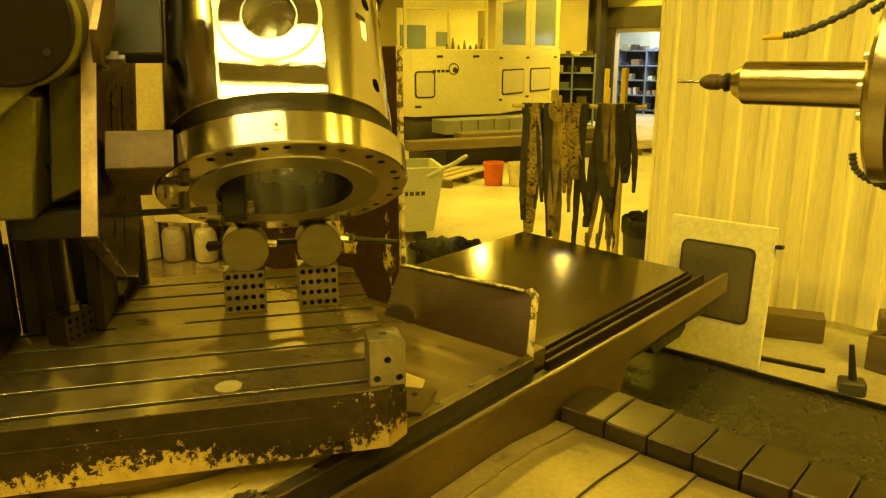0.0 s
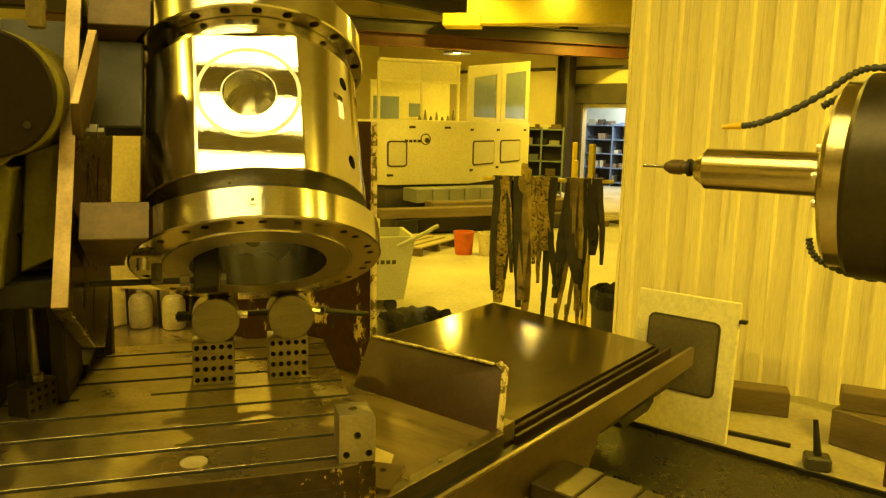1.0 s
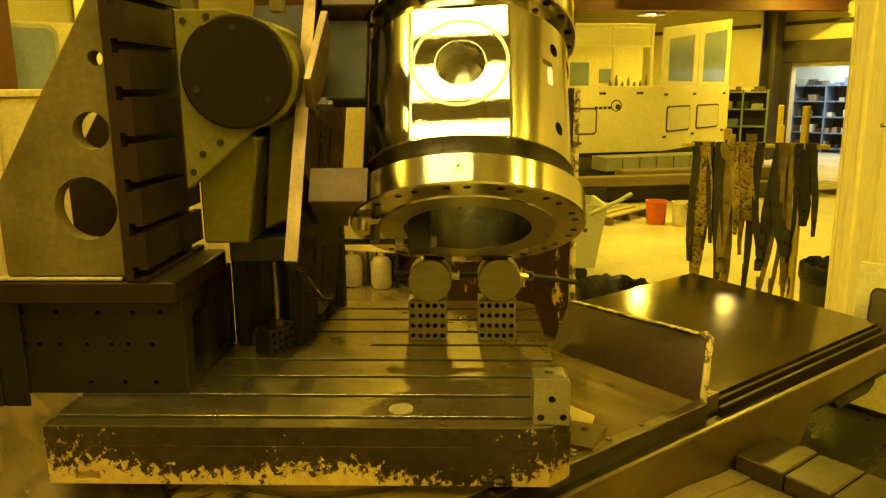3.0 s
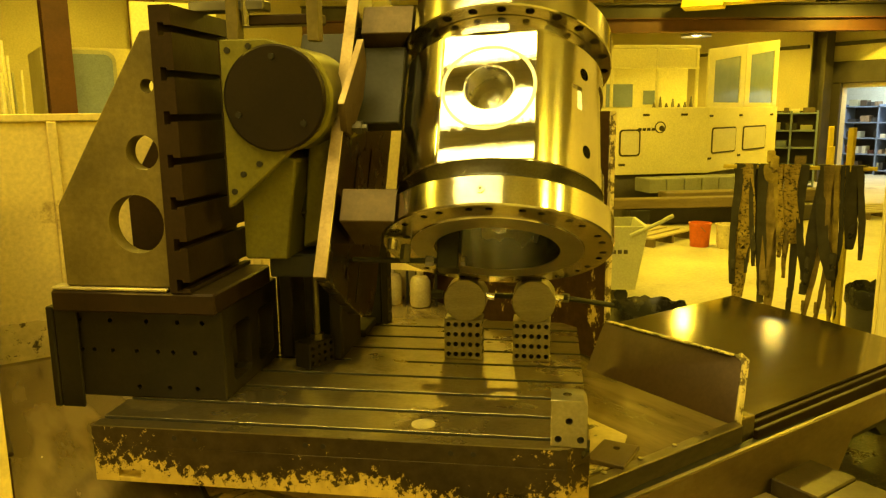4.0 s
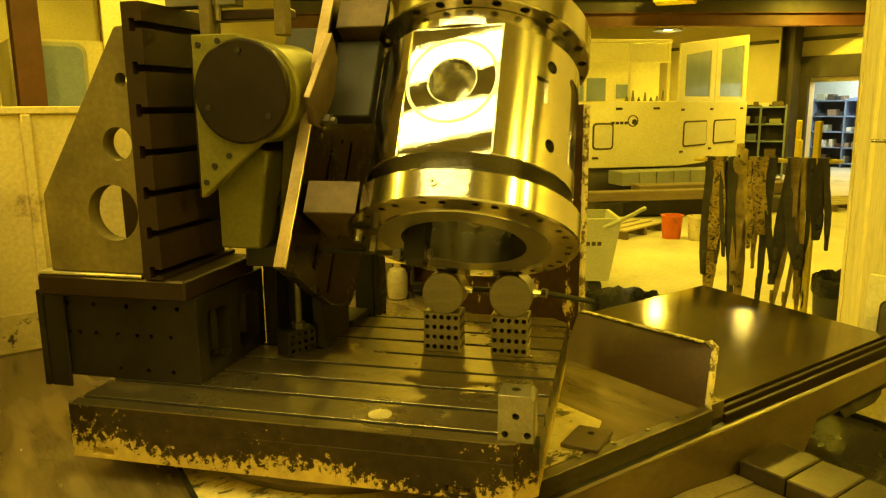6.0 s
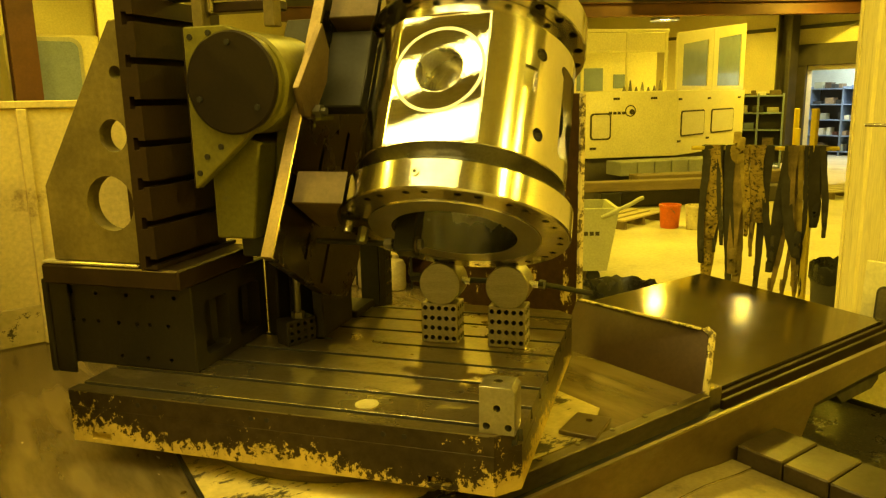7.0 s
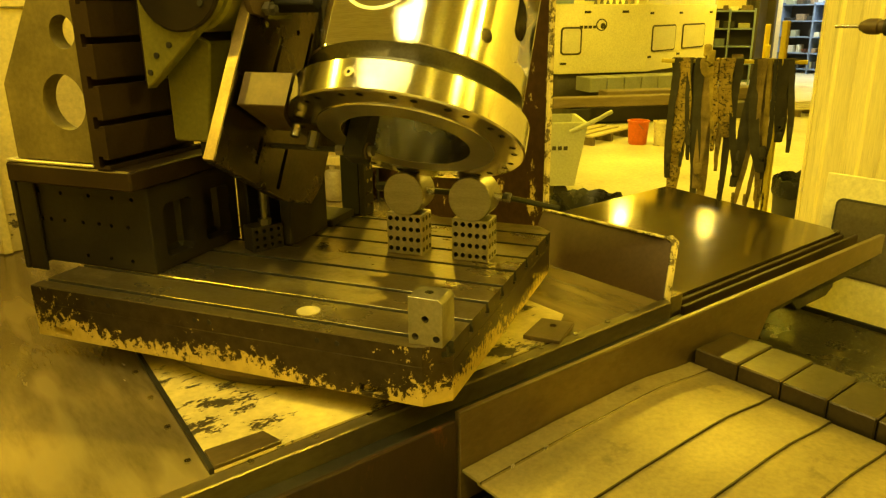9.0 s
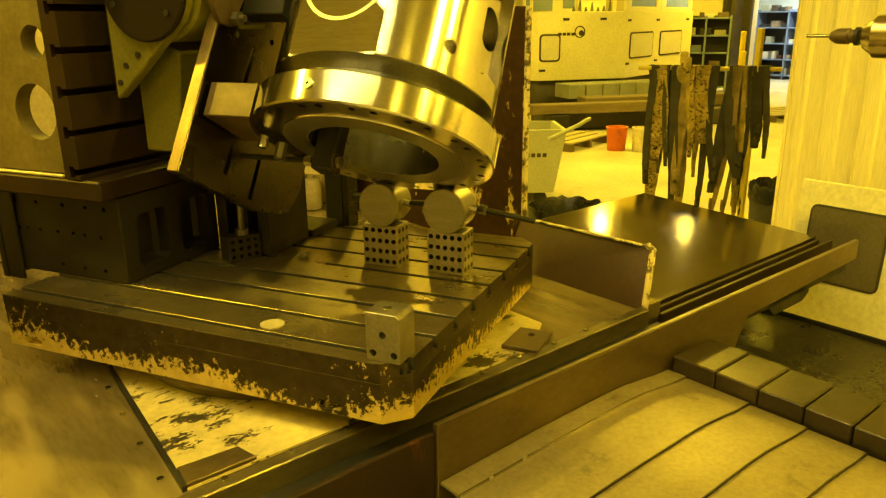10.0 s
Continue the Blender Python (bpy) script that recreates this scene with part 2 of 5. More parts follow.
M_PANE = surface("bluish_window_pane", (0.27, 0.33, 0.56), (0.21, 0.26, 0.45), (0.1, 0.2), 0, 3, 60, 0.0)
M_GASKET = surface("rubber_gasket", (0.05, 0.04, 0.03), (0.035, 0.03, 0.025), (0.5, 0.7), 0, 9, 80, 0.0)
M_FLOOR = surface("worn_concrete", (0.46, 0.42, 0.31), (0.34, 0.305, 0.22), (0.45, 0.7), 0, 0.8, 26, 0.12,
                  stain=(0.20, 0.18, 0.135), stain_at=(0.6, 0.72), stain_scale=1.1)
M_SHEET = surface("hall_wall_sheet", (0.64, 0.57, 0.37), (0.55, 0.49, 0.31), (0.45, 0.6), 0.1, 1, 30, 0.04)
M_CEIL = surface("ceiling_sheet", (0.5, 0.47, 0.38), (0.42, 0.39, 0.31), (0.5, 0.7), 0, 0.7, 20, 0.05)
M_RED = surface("red_oxide_steel", (0.10, 0.033, 0.014), (0.065, 0.023, 0.011), (0.5, 0.65), 0.05, 3, 40, 0.06)
M_CRANE = surface("crane_yellow_paint", (0.58, 0.46, 0.05), (0.48, 0.38, 0.04), (0.4, 0.55), 0, 2, 40, 0.04)
M_DARKST = surface("dark_building_steel", (0.06, 0.05, 0.042), (0.04, 0.034, 0.03), (0.5, 0.65), 0.1, 3, 40, 0.05)
M_GREYBLUE = surface("grey_blue_casting", (0.30, 0.31, 0.30), (0.22, 0.225, 0.215), (0.45, 0.6), 0.1, 3, 40, 0.08, vary=0.15)
M_ORANGE = surface("orange_pail_plastic", (0.62, 0.13, 0.02), (0.52, 0.10, 0.02), (0.35, 0.5), 0, 4, 40, 0.03)
M_PAIL = surface("soiled_white_pail", (0.72, 0.66, 0.46), (0.52, 0.46, 0.3), (0.4, 0.55), 0, 7, 40, 0.03,
                 stain=(0.25, 0.2, 0.12), stain_at=(0.55, 0.62), stain_scale=11)
M_BAG = surface("black_bin_bag", (0.02, 0.02, 0.02), (0.012, 0.012, 0.012), (0.18, 0.32), 0, 14, 60, 0.4)
M_BIN = surface("dark_bin_plastic", (0.05, 0.047, 0.043), (0.035, 0.033, 0.03), (0.4, 0.55), 0, 6, 60, 0.05)
M_CART = surface("grey_green_cart_paint", (0.44, 0.44, 0.31), (0.36, 0.36, 0.25), (0.42, 0.58), 0, 3, 50, 0.06)
M_WEB = surface("dirty_webbing", (0.26, 0.19, 0.07), (0.09, 0.068, 0.03), (0.7, 0.9), 0, 9, 130, 0.4, vary=0.35)
M_WEBY = surface("yellow_webbing", (0.42, 0.32, 0.07), (0.16, 0.12, 0.035), (0.65, 0.85), 0, 10, 130, 0.4, vary=0.2)
M_WEBD = surface("black_webbing", (0.05, 0.045, 0.035), (0.03, 0.027, 0.022), (0.7, 0.9), 0, 9, 130, 0.4, vary=0.3)
M_WEBM = surface("marked_webbing", (0.40, 0.29, 0.06), (0.20, 0.14, 0.035), (0.65, 0.85), 0, 10, 130, 0.4, vary=0.15,
                 stain=(0.03, 0.025, 0.016), stain_at=(0.52, 0.58), stain_scale=34, stretch=(1, 1, 1.4))
M_SHELF = surface("grey_blue_shelf", (0.22, 0.28, 0.44), (0.16, 0.21, 0.34), (0.45, 0.6), 0.1, 4, 40, 0.03)
M_BOXES = surface("shelf_clutter", (0.30, 0.2, 0.1), (0.12, 0.1, 0.08), (0.5, 0.7), 0, 30, 60, 0.05, vary=0.7)
M_WOOD = surface("oiled_timber", (0.17, 0.125, 0.07), (0.10, 0.072, 0.04), (0.6, 0.8), 0, 5, 70, 0.25, stretch=(0.3, 2, 2))
M_WOODL = surface("pale_timber", (0.42, 0.36, 0.22), (0.30, 0.25, 0.15), (0.6, 0.8), 0, 5, 70, 0.2, stretch=(0.3, 2, 2))
M_HOUSING = surface("lamp_housing", (0.5, 0.5, 0.48), (0.4, 0.4, 0.38), (0.3, 0.5), 0.6, 5, 50, 0.0)
M_LAMP = glow("lamp_glow", (1.0, 0.93, 0.72), 9.0)
M_ROOM = surface("back_room_wall", (0.62, 0.66, 0.62), (0.55, 0.59, 0.55), (0.5, 0.6), 0, 2, 30, 0.03)
M_PLASTER = surface("office_white", (0.72, 0.66, 0.42), (0.63, 0.57, 0.36), (0.45, 0.6), 0, 2, 30, 0.03)


# oil-soaked, hardly glossy paints and irons
for mat in (M_OLIVE, M_DISC, M_RISER, M_RUSTY, M_IRON, M_CAST, M_FLAKE, M_BLACK):
    mat.node_tree.nodes["Principled BSDF"].inputs["Specular IOR Level"].default_value = 0.22
for mat in (M_RISER, M_BLACK):
    mat.node_tree.nodes["Principled BSDF"].inputs["Metallic"].default_value = 0.05


# ---- mesh helpers ----
def mesh_from(bm, name, material):
    me = bpy.data.meshes.new(name)
    bm.to_mesh(me)
    bm.free()
    me.materials.append(material)
    return me


def smooth(me, degrees=35):
    lim = math.cos(radians(degrees))
    bm = bmesh.new()
    bm.from_mesh(me)
    for f in bm.faces:
        f.smooth = True
    for e in bm.edges:
        e.smooth = not (len(e.link_faces) == 2 and e.link_faces[0].normal.dot(e.link_faces[1].normal) < lim)
    bm.to_mesh(me)
    bm.free()


def part(name, bm, material, parent=None, label="", m=None):
    me = mesh_from(bm, name, material)
    smooth(me)
    ob = new(name, me)
    if parent is not None:
        ob.parent = parent
    if m is not None:
        ob.matrix_basis = m
    return tagged(ob, label)


def same(name, like, parent, m):
    """Another piece on the mesh of a piece that is already there."""
    ob = new(name, like.data)
    ob.parent = parent
    ob.matrix_basis = m
    return ob


def thing(name, m, label, category, group="", kind=""):
    ob = new(name)
    ob.empty_display_size = 0.1
    ob.matrix_basis = m
    return tagged(ob, label, category, group, kind)


def setting(name, bm, material, label, m=None):
    return tagged(part(name, bm, material, None, label, m), kind="structure")


def block(x0, x1, y0, y1, z0, z1, bevel=0.003, m=None, bm=None):
    """A box with small worn bevels, added to bm if one is given."""
    b = bmesh.new()
    bmesh.ops.create_cube(b, size=1, matrix=Matrix.LocRotScale(
        ((x0 + x1) / 2, (y0 + y1) / 2, (z0 + z1) / 2), None, (x1 - x0, y1 - y0, z1 - z0)))
    if bevel:
        bmesh.ops.bevel(b, geom=b.edges[:], offset=bevel, segments=1, affect="EDGES", profile=0.5)
    return into(b, bm, m)


def into(b, bm, m=None):
    if m is not None:
        b.transform(m)
    if bm is None:
        return b
    me = bpy.data.meshes.new("joined")
    b.to_mesh(me)
    b.free()
    bm.from_mesh(me)
    bpy.data.meshes.remove(me)
    return bm


def rod(p, q, r, seg=20, r2=None, bevel=0.0, bm=None):
    p, q = Vector(p), Vector(q)
    d = q - p
    b = bmesh.new()
    bmesh.ops.create_cone(b, cap_ends=True, segments=seg, radius1=r, radius2=r if r2 is None else r2, depth=d.length)
    if bevel:
        rims = [e for e in b.edges if abs(e.verts[0].co.z - e.verts[1].co.z) < 1e-6]
        bmesh.ops.bevel(b, geom=rims, offset=bevel, segments=1, affect="EDGES", profile=0.5)
    m = Matrix.Translation((p + q) / 2) @ d.to_track_quat("Z", "Y").to_matrix().to_4x4()
    return into(b, bm, m)


def lathe(profile, seg=96, closed=True, bm=None, m=None):
    """Turns a closed outline of (radius, height) about z."""
    b = bmesh.new()
    rings = [[b.verts.new((r * math.cos(2 * math.pi * k / seg), r * math.sin(2 * math.pi * k / seg), z)) for k in range(seg)]
             for r, z in profile]
    n = len(rings)
    for i in range(n if closed else n - 1):
        a, c = rings[i], rings[(i + 1) % n]
        for k in range(seg):
            b.faces.new((a[k], a[(k + 1) % seg], c[(k + 1) % seg], c[k]))
    b.normal_update()
    bmesh.ops.recalc_face_normals(b, faces=b.faces[:])
    return into(b, bm, m)


def prism(points, lo, hi, axis="x", bevel=0.0, bm=None, m=None):
    """Extrudes an outline along an axis: (y, z) along x, (x, z) along y, (x, y) along z."""
    put = {"x": lambda u, v, w: (w, u, v), "y": lambda u, v, w: (u, w, v), "z": lambda u, v, w: (u, v, w)}[axis]
    b = bmesh.new()
    a = [b.verts.new(put(u, v, lo)) for u, v in points]
    c = [b.verts.new(put(u, v, hi)) for u, v in points]
    n = len(points)
    b.faces.new(a), b.faces.new(c[::-1])
    for k in range(n):
        b.faces.new((a[k], c[k], c[(k + 1) % n], a[(k + 1) % n]))
    b.normal_update()
    bmesh.ops.recalc_face_normals(b, faces=b.faces[:])
    if bevel:
        bmesh.ops.bevel(b, geom=b.edges[:], offset=bevel, segments=1, affect="EDGES", profile=0.5)
    return into(b, bm, m)


def sweep(points, r, seg=8, bm=None, squash=1.0):
    """A round bar along a line of points."""
    b = bmesh.new()
    pts = [Vector(p) for p in points]
    rings = []
    for i, p in enumerate(pts):
        d = (pts[min(i + 1, len(pts) - 1)] - pts[max(i - 1, 0)]).normalized()
        u = d.cross(Vector((0, 0, 1)))
        u = u.normalized() if u.length > 1e-3 else Vector((1, 0, 0))
        v = d.cross(u)
        rr = r[i] if isinstance(r, (list, tuple)) else r
        rings.append([b.verts.new(p + rr * (math.cos(2 * math.pi * k / seg) * u + squash * math.sin(2 * math.pi * k / seg) * v))
                      for k in range(seg)])
    for a, c in zip(rings, rings[1:]):
        for k in range(seg):
            b.faces.new((a[k], a[(k + 1) % seg], c[(k + 1) % seg], c[k]))
    b.faces.new(rings[0]), b.faces.new(rings[-1][::-1])
    b.normal_update()
    bmesh.ops.recalc_face_normals(b, faces=b.faces[:])
    return into(b, bm)


def carve(bm, cutter):
    """bm less cutter, as a bmesh; both are used up."""
    obs = []
    for b in (bm, cutter):
        me = bpy.data.meshes.new("raw")
        b.normal_update()
        bmesh.ops.recalc_face_normals(b, faces=b.faces[:])
        b.to_mesh(me)
        b.free()
        obs.append(new("raw", me))
    mod = obs[0].modifiers.new("cut", "BOOLEAN")
    mod.operation, mod.object, mod.solver, mod.use_self = "DIFFERENCE", obs[1], "EXACT", True
    dg = bpy.context.evaluated_depsgraph_get()
    me = bpy.data.meshes.new_from_object(obs[0].evaluated_get(dg))
    out = bmesh.new()
    out.from_mesh(me)
    for ob in obs:
        raw = ob.data
        bpy.data.objects.remove(ob)
        bpy.data.meshes.remove(raw)
    bpy.data.meshes.remove(me)
    return out


RIDERS = []     # the things that turn with the table, with their pose on it


def rider(name, m, label, category, group=""):
    ob = thing(name, m, label, category, group)
    RIDERS.append((ob, m.copy()))
    return ob


# ---- hall ----
setting("floor", block(-9, 20, -9, 14, -0.2, 0, 0), M_FLOOR, "worn stained concrete workshop floor")
setting("ceiling", block(-9, 20, -9, 14, CEIL, CEIL + 0.2, 0), M_CEIL, "sheet metal hall ceiling")
setting("wall_south", block(-9.2, 20, -9.2, -9, 0, CEIL, 0), M_SHEET, "plain sheet metal hall wall")
setting("wall_north", block(-9.2, 20, 14, 14.2, 0, CEIL, 0), M_SHEET, "plain sheet metal hall wall")
setting("wall_west", block(-9.2, -9, -9, 14, 0, CEIL, 0), M_SHEET, "plain sheet metal hall wall")
far = block(16.0, 16.2, -9, 14, 0, CEIL, 0)
far = carve(far, block(15.8, 16.4, 5.5, 6.95, -0.1, 2.12, 0))
setting("wall_east", far, M_SHEET, "cream sheet wall with an open doorway")
setting("wall_back_room", block(19.0, 19.2, 2, 12, 0, 3.2, 0), M_ROOM, "pale wall of the room behind")
setting("ceiling_back_room", block(16.2, 19.2, 2, 12, 3.2, 3.3, 0), M_ROOM, "pale ceiling of the room behind")
bm = block(15.9, 16.0, 5.34, 5.5, 0, 2.22, 0.01)
block(15.9, 16.0, 6.95, 7.2, 0, 2.22, 0.01, bm=bm)
block(15.88, 16.0, 5.1, 7.4, 2.22, 2.7, 0.01, bm=bm)
setting("door_1", bm, M_DARKST, "dark steel frame and roller box of the doorway")
for k in range(9):
    setting("girt", block(15.92, 16.0, -9 + 2.4 * k, -6.7 + 2.4 * k, 3.05, 3.13, 0.005), M_DARKST, "dark wall girt")

# steel frame of the hall
for n, (x, y, s) in enumerate([(15.6, 7.25, 0.34), (2.2, 12.6, 0.4), (8.6, 12.8, 0.34), (0.0, 6.95, 0.26)]):
    b = block(x - s / 2, x + s / 2, y - s / 2, y - s / 2 + 0.03, 0, CEIL, 0.003)
    block(x - s / 2, x + s / 2, y + s / 2 - 0.03, y + s / 2, 0, CEIL, 0.003, bm=b)
    block(x - 0.015, x + 0.015, y - s / 2 + 0.03, y + s / 2 - 0.03, 0, CEIL, 0, bm=b)
    setting("column", b, M_DARKST if n == 0 else M_RED, "rolled steel hall column")
b = block(3.0, 15.5, 9.6, 9.64, 3.29, 3.52, 0.004)
block(3.0, 15.5, 9.5, 9.74, 3.26, 3.288, 0.004, bm=b)
block(3.0, 15.5, 9.5, 9.74, 3.522, 3.545, 0.004, bm=b)
ang = Matrix.Translation((10.6, 9.2, 0)) @ Matrix.Rotation(radians(-33), 4, "Z") @ Matrix.Translation((-9.25, -9.62, 0))
setting("beam", b, M_RED, "red oxide steel beam", ang)
b = block(3.0, 15.5, 9.58, 9.66, 3.549, 3.80, 0.004)
block(3.0, 15.5, 9.44, 9.80, 3.802, 3.83, 0.004, bm=b)
setting("beam", b, M_DARKST, "dark steel crane runway beam", ang)
b = block(-9, 16, 9.1, 9.14, 4.2, 4.8, 0.004)
block(-9, 16, 9.0, 9.24, 4.16, 4.2, 0.004, bm=b)
setting("beam", b, M_DARKST, "dark steel roof beam")
crane = thing("crane_girder", pose(11.9, 7.6, 3.72, 0, 0, -59), "yellow painted overhead crane girder", "crane")
part("girder", block(0, 6.4, -0.16, 0.16, 0.05, 0.52, 0.01), M_CRANE, crane)
part("end_truck", block(-0.5, 0.3, -0.3, 0.3, -0.06, 0.2, 0.02), M_CRANE, crane)
part("flange", block(0.3, 6.4, -0.24, 0.24, 0.0, 0.05, 0.004), M_CRANE, crane)
for s in (0.6, 3.2, 5.8):
    part("hanger", rod((s, 0, 0.5), (s, 0, CEIL - 3.72), 0.03, 10), M_DARKST, crane)


def high_bay(x, y, z):
    ob = thing("high_bay_lamp", pose(x, y, z), "round high bay lamp with a bright glowing bowl", "lamp", "hall lamps")
    part("reflector", lathe([(0.05, 0.34), (0.10, 0.33), (0.32, 0.10), (0.33, 0.05), (0.325, 0.05), (0.31, 0.10), (0.09, 0.30), (0.05, 0.31)], 32), M_HOUSING, ob)
    part("bulb", lathe([(0.005, 0.07), (0.10, 0.075), (0.15, 0.10), (0.11, 0.15), (0.005, 0.17)], 24, False), M_LAMP, ob, "glowing lamp bowl")
    part("ballast", rod((0, 0, 0.33), (0, 0, 0.62), 0.1, 16), M_HOUSING, ob)
    part("hanger", rod((0, 0, 0.62), (0, 0, CEIL - z), 0.012, 8), M_DARKST, ob)


for x, y, z, watts in LAMPS:
    high_bay(x, y, z - 0.02)
for x, y in TUBES:
    ob = thing("tube_fitting", pose(x, y, CEIL - 0.5, 0, 0, -42), "long ceiling tube light fitting", "lamp", "tube fittings")
    part("housing", block(-1.52, 1.52, -0.12, 0.12, 0, 0.09, 0.01), M_HOUSING, ob)
    for s in (-0.9, 0.9):
        part("hanger", rod((s, 0, 0.09), (s, 0, 0.5), 0.008, 6), M_DARKST, ob)

# ---- machine bed ----
bed = thing("machine_bed", pose(0, 0, 0), "oily steel bed of a boring mill with dark rails", "machine bed")
b = block(-3.6, 1.19, -0.70, 1.7, 0.30, 0.555, 0.003)
part("bed_plate", b, M_BED, bed, "stained oily bed plate")
part("base", block(-3.6, 1.5, -0.66, 1.6, 0, 0.30, 0.01), M_BLACK, bed)
part("edge_trim", block(-3.6, 1.05, -0.745, -0.702, 0.40, 0.566, 0.004), M_TRIM, bed, "worn steel edge strip with screws")
part("groove", block(-3.6, 1.46, -0.868, -0.747, 0.30, 0.505, 0.002), M_BLACK, bed)
rail = prism([(-0.105, 0.31), (1.42, 0.31), (1.52, 0.455), (2.545, 0.478), (2.545, 0.572), (-0.105, 0.588)], -0.892, -0.870, "y", 0.002)
part("outer_rail", rail, M_RAIL, bed, "dark outer rail plate")
# thin bright strip, painting the highlight along the rail's top edge
part("rail_lip", prism([(-0.105, 0.5885), (1.45, 0.583), (1.45, 0.586), (-0.105, 0.5915)], -0.8925, -0.888, "y"), M_TRIM, bed, "top edge strip painted bright as a highlight")
part("rail_panel", block(-3.6, -0.110, -0.886, -0.870, 0.20, 0.566, 0.003), M_RUSTY, bed, "rusty brown rail panel")
part("inner_rail", block(1.10, 2.56, -0.768, -0.750, 0.45, 0.540, 0.003), M_IRON, bed)
part("rail_web", block(1.47, 2.50, -0.868, -0.770, 0.42, 0.45, 0.003), M_BLACK, bed)
part("tail_bracket", prism([(1.74, 0.42), (1.80, 0.37), (2.06, 0.37), (2.12, 0.40), (2.12, 0.448), (1.74, 0.446)], -0.868, -0.70, "y", 0.006), M_BLACK, bed)
part("tail_beam", block(1.2, 1.62, -0.66, -0.3, 0.30, 0.448, 0.012), M_BLACK, bed)
pad = part("pad", prism([(-0.70, -0.686), (0.47, -0.686), (0.66, -0.56), (0.66, 0.62), (-0.63, 0.62), (-0.63, 0.1)], 0.556, 0.562, "z"), M_BEDPAINT, bed, "flaked cream paint on the bed")
sq = prism([(-0.06, -0.09), (0.10, -0.04), (0.06, 0.07), (-0.10, 0.03)], 0, 0.016, "z", 0.002)
sq = carve(sq, rod((0.03, 0, -0.1), (0.03, 0, 0.1), 0.012, 12))
c1 = part("corner_plate", sq, M_RAIL, bed, "bolted dark corner plate", pose(0.50, -0.635, 0.562, 0, 0, 8))
sq = prism([(-0.70, -0.684), (-0.52, -0.684), (-0.535, -0.61), (-0.69, -0.60)], 0.562, 0.574, "z", 0.002)
part("corner_plate", sq, M_RAIL, bed)
part("pad_edge", prism([(-0.712, -0.686), (-0.70, -0.686), (-0.63, 0.1), (-0.642, 0.1)], 0.556, 0.572, "z"), M_BLACK, bed)
screw = part("trim_screw", rod((0, 0, 0), (0, 0, 0.006), 0.009, 10), M_BRIGHT, bed, "", pose(-0.62, -0.715, 0.566))
for k in range(9):
    same("trim_screw", screw, bed, pose(-0.44 + 0.165 * k, -0.715, 0.566))
for k in range(4):
    same("trim_screw", screw, bed, pose(-0.733 + 0.017 * k, -0.6 + 0.19 * k, 0.556))

# way cover with its end flange
cover = thing("way_cover", pose(1.19, 0, 0.5), "flat polished steel way cover beside the table", "way cover")
part("top_sheet", prism([(0.36, 0.088), (-0.676, 0.037), (-0.676, -0.03), (-0.662, -0.03), (-0.662, 0.027), (0.36, 0.076)], -0.03, 1.385, "x"), M_COVER, cover)
part("skirt", block(0.0, 1.375, -0.70, -0.678, -0.07, 0.024, 0.003), M_IRON, cover)
part("back_sheet", block(-0.03, 1.385, 0.361, 0.374, -0.05, 0.084, 0.002), M_RAIL, cover)
part("end_sheet", prism([(0.358, 0.074), (-0.655, 0.022), (-0.655, -0.05), (0.358, -0.05)], 1.355, 1.367, "x"), M_RAIL, cover)
fl = prism([(0.02, 0.748), (-0.62, 0.764), (-0.655, 0.750), (-0.715, 0.538), (0.02, 0.538)], -0.006, 0.006, "x", 0.002)
shear = Matrix(((1, 0, 0.55, 0), (0, 1, 0, 0), (0, 0, 1, 0), (0, 0, 0, 1)))
fl.transform(Matrix.Translation((1.15 - 0.55 * 0.742, 0, 0)) @ shear)
flange = setting("chip_flange", fl, M_FLANGE, "")
flange.name = "flange_plate"
tagged(flange, "brown primed steel chip plate beside the way cover", "metal plate")
flange["kind"] = "object"
fe = prism([(-0.62, 0.772), (0.02, 0.756), (0.02, 0.749), (-0.62, 0.765)], 1.144, 1.166, "x", 0.002)
part("top_edge", fe, M_FLANGE_EDGE, flange, "chipped painted edge")
fe = prism([(-0.622, 0.772), (-0.664, 0.755), (-0.724, 0.538), (-0.716, 0.538), (-0.656, 0.750), (-0.622, 0.765)], -0.008, 0.030, "x", 0.002)
fe.transform(Matrix.Translation((1.152 - 0.55 * 0.742, 0, 0)) @ shear)
part("end_edge", fe, M_FLANGE_EDGE, flange, "chipped painted edge")

# telescopic covers towards the camera
tele = thing("telescopic_cover", pose(0, 0, 0), "stepped telescopic steel way cover with worn plates", "way cover")
edges = [-0.895, -0.957, -1.19, -1.38, -1.555, -1.72, -1.88, -2.04, -2.2]
for k, (a, c) in enumerate(zip(edges, edges[1:])):
    z = 0.432 - 0.006 * k
    wave = [(-0.10, z - 0.016), (0.25, z - 0.004), (0.60, z), (0.70, z - 0.003), (0.80, z - 0.014), (0.885, z - 0.025), (0.968, z - 0.030)]
    out = wave + [(u, v - 0.008) for u, v in wave[::-1]]
    part("cover_plate", prism(out, c - 0.012, a, "y"), M_TELE, tele)
    lip = [(u, v + 0.0012) for u, v in wave] + [(u, v - 0.011) for u, v in wave[::-1]]
    part("lip", prism(lip, c - 0.0165, c - 0.0125, "y"), M_RIDGE if k else M_BRIGHT, tele)
ridges = [-0.905, -1.07, -1.22, -1.37, -1.515, -1.655, -1.79, -1.93, -2.07, -2.2]
for k, (a, c) in enumerate(zip(ridges, ridges[1:])):
    z, w = 0.458 - 0.004 * k, 0.003 * k
    part("ridge_box", block(0.972 + w, 1.205 - w, c + 0.0015, a - 0.0015, 0.2, z, 0.005), M_RIDGE, tele)
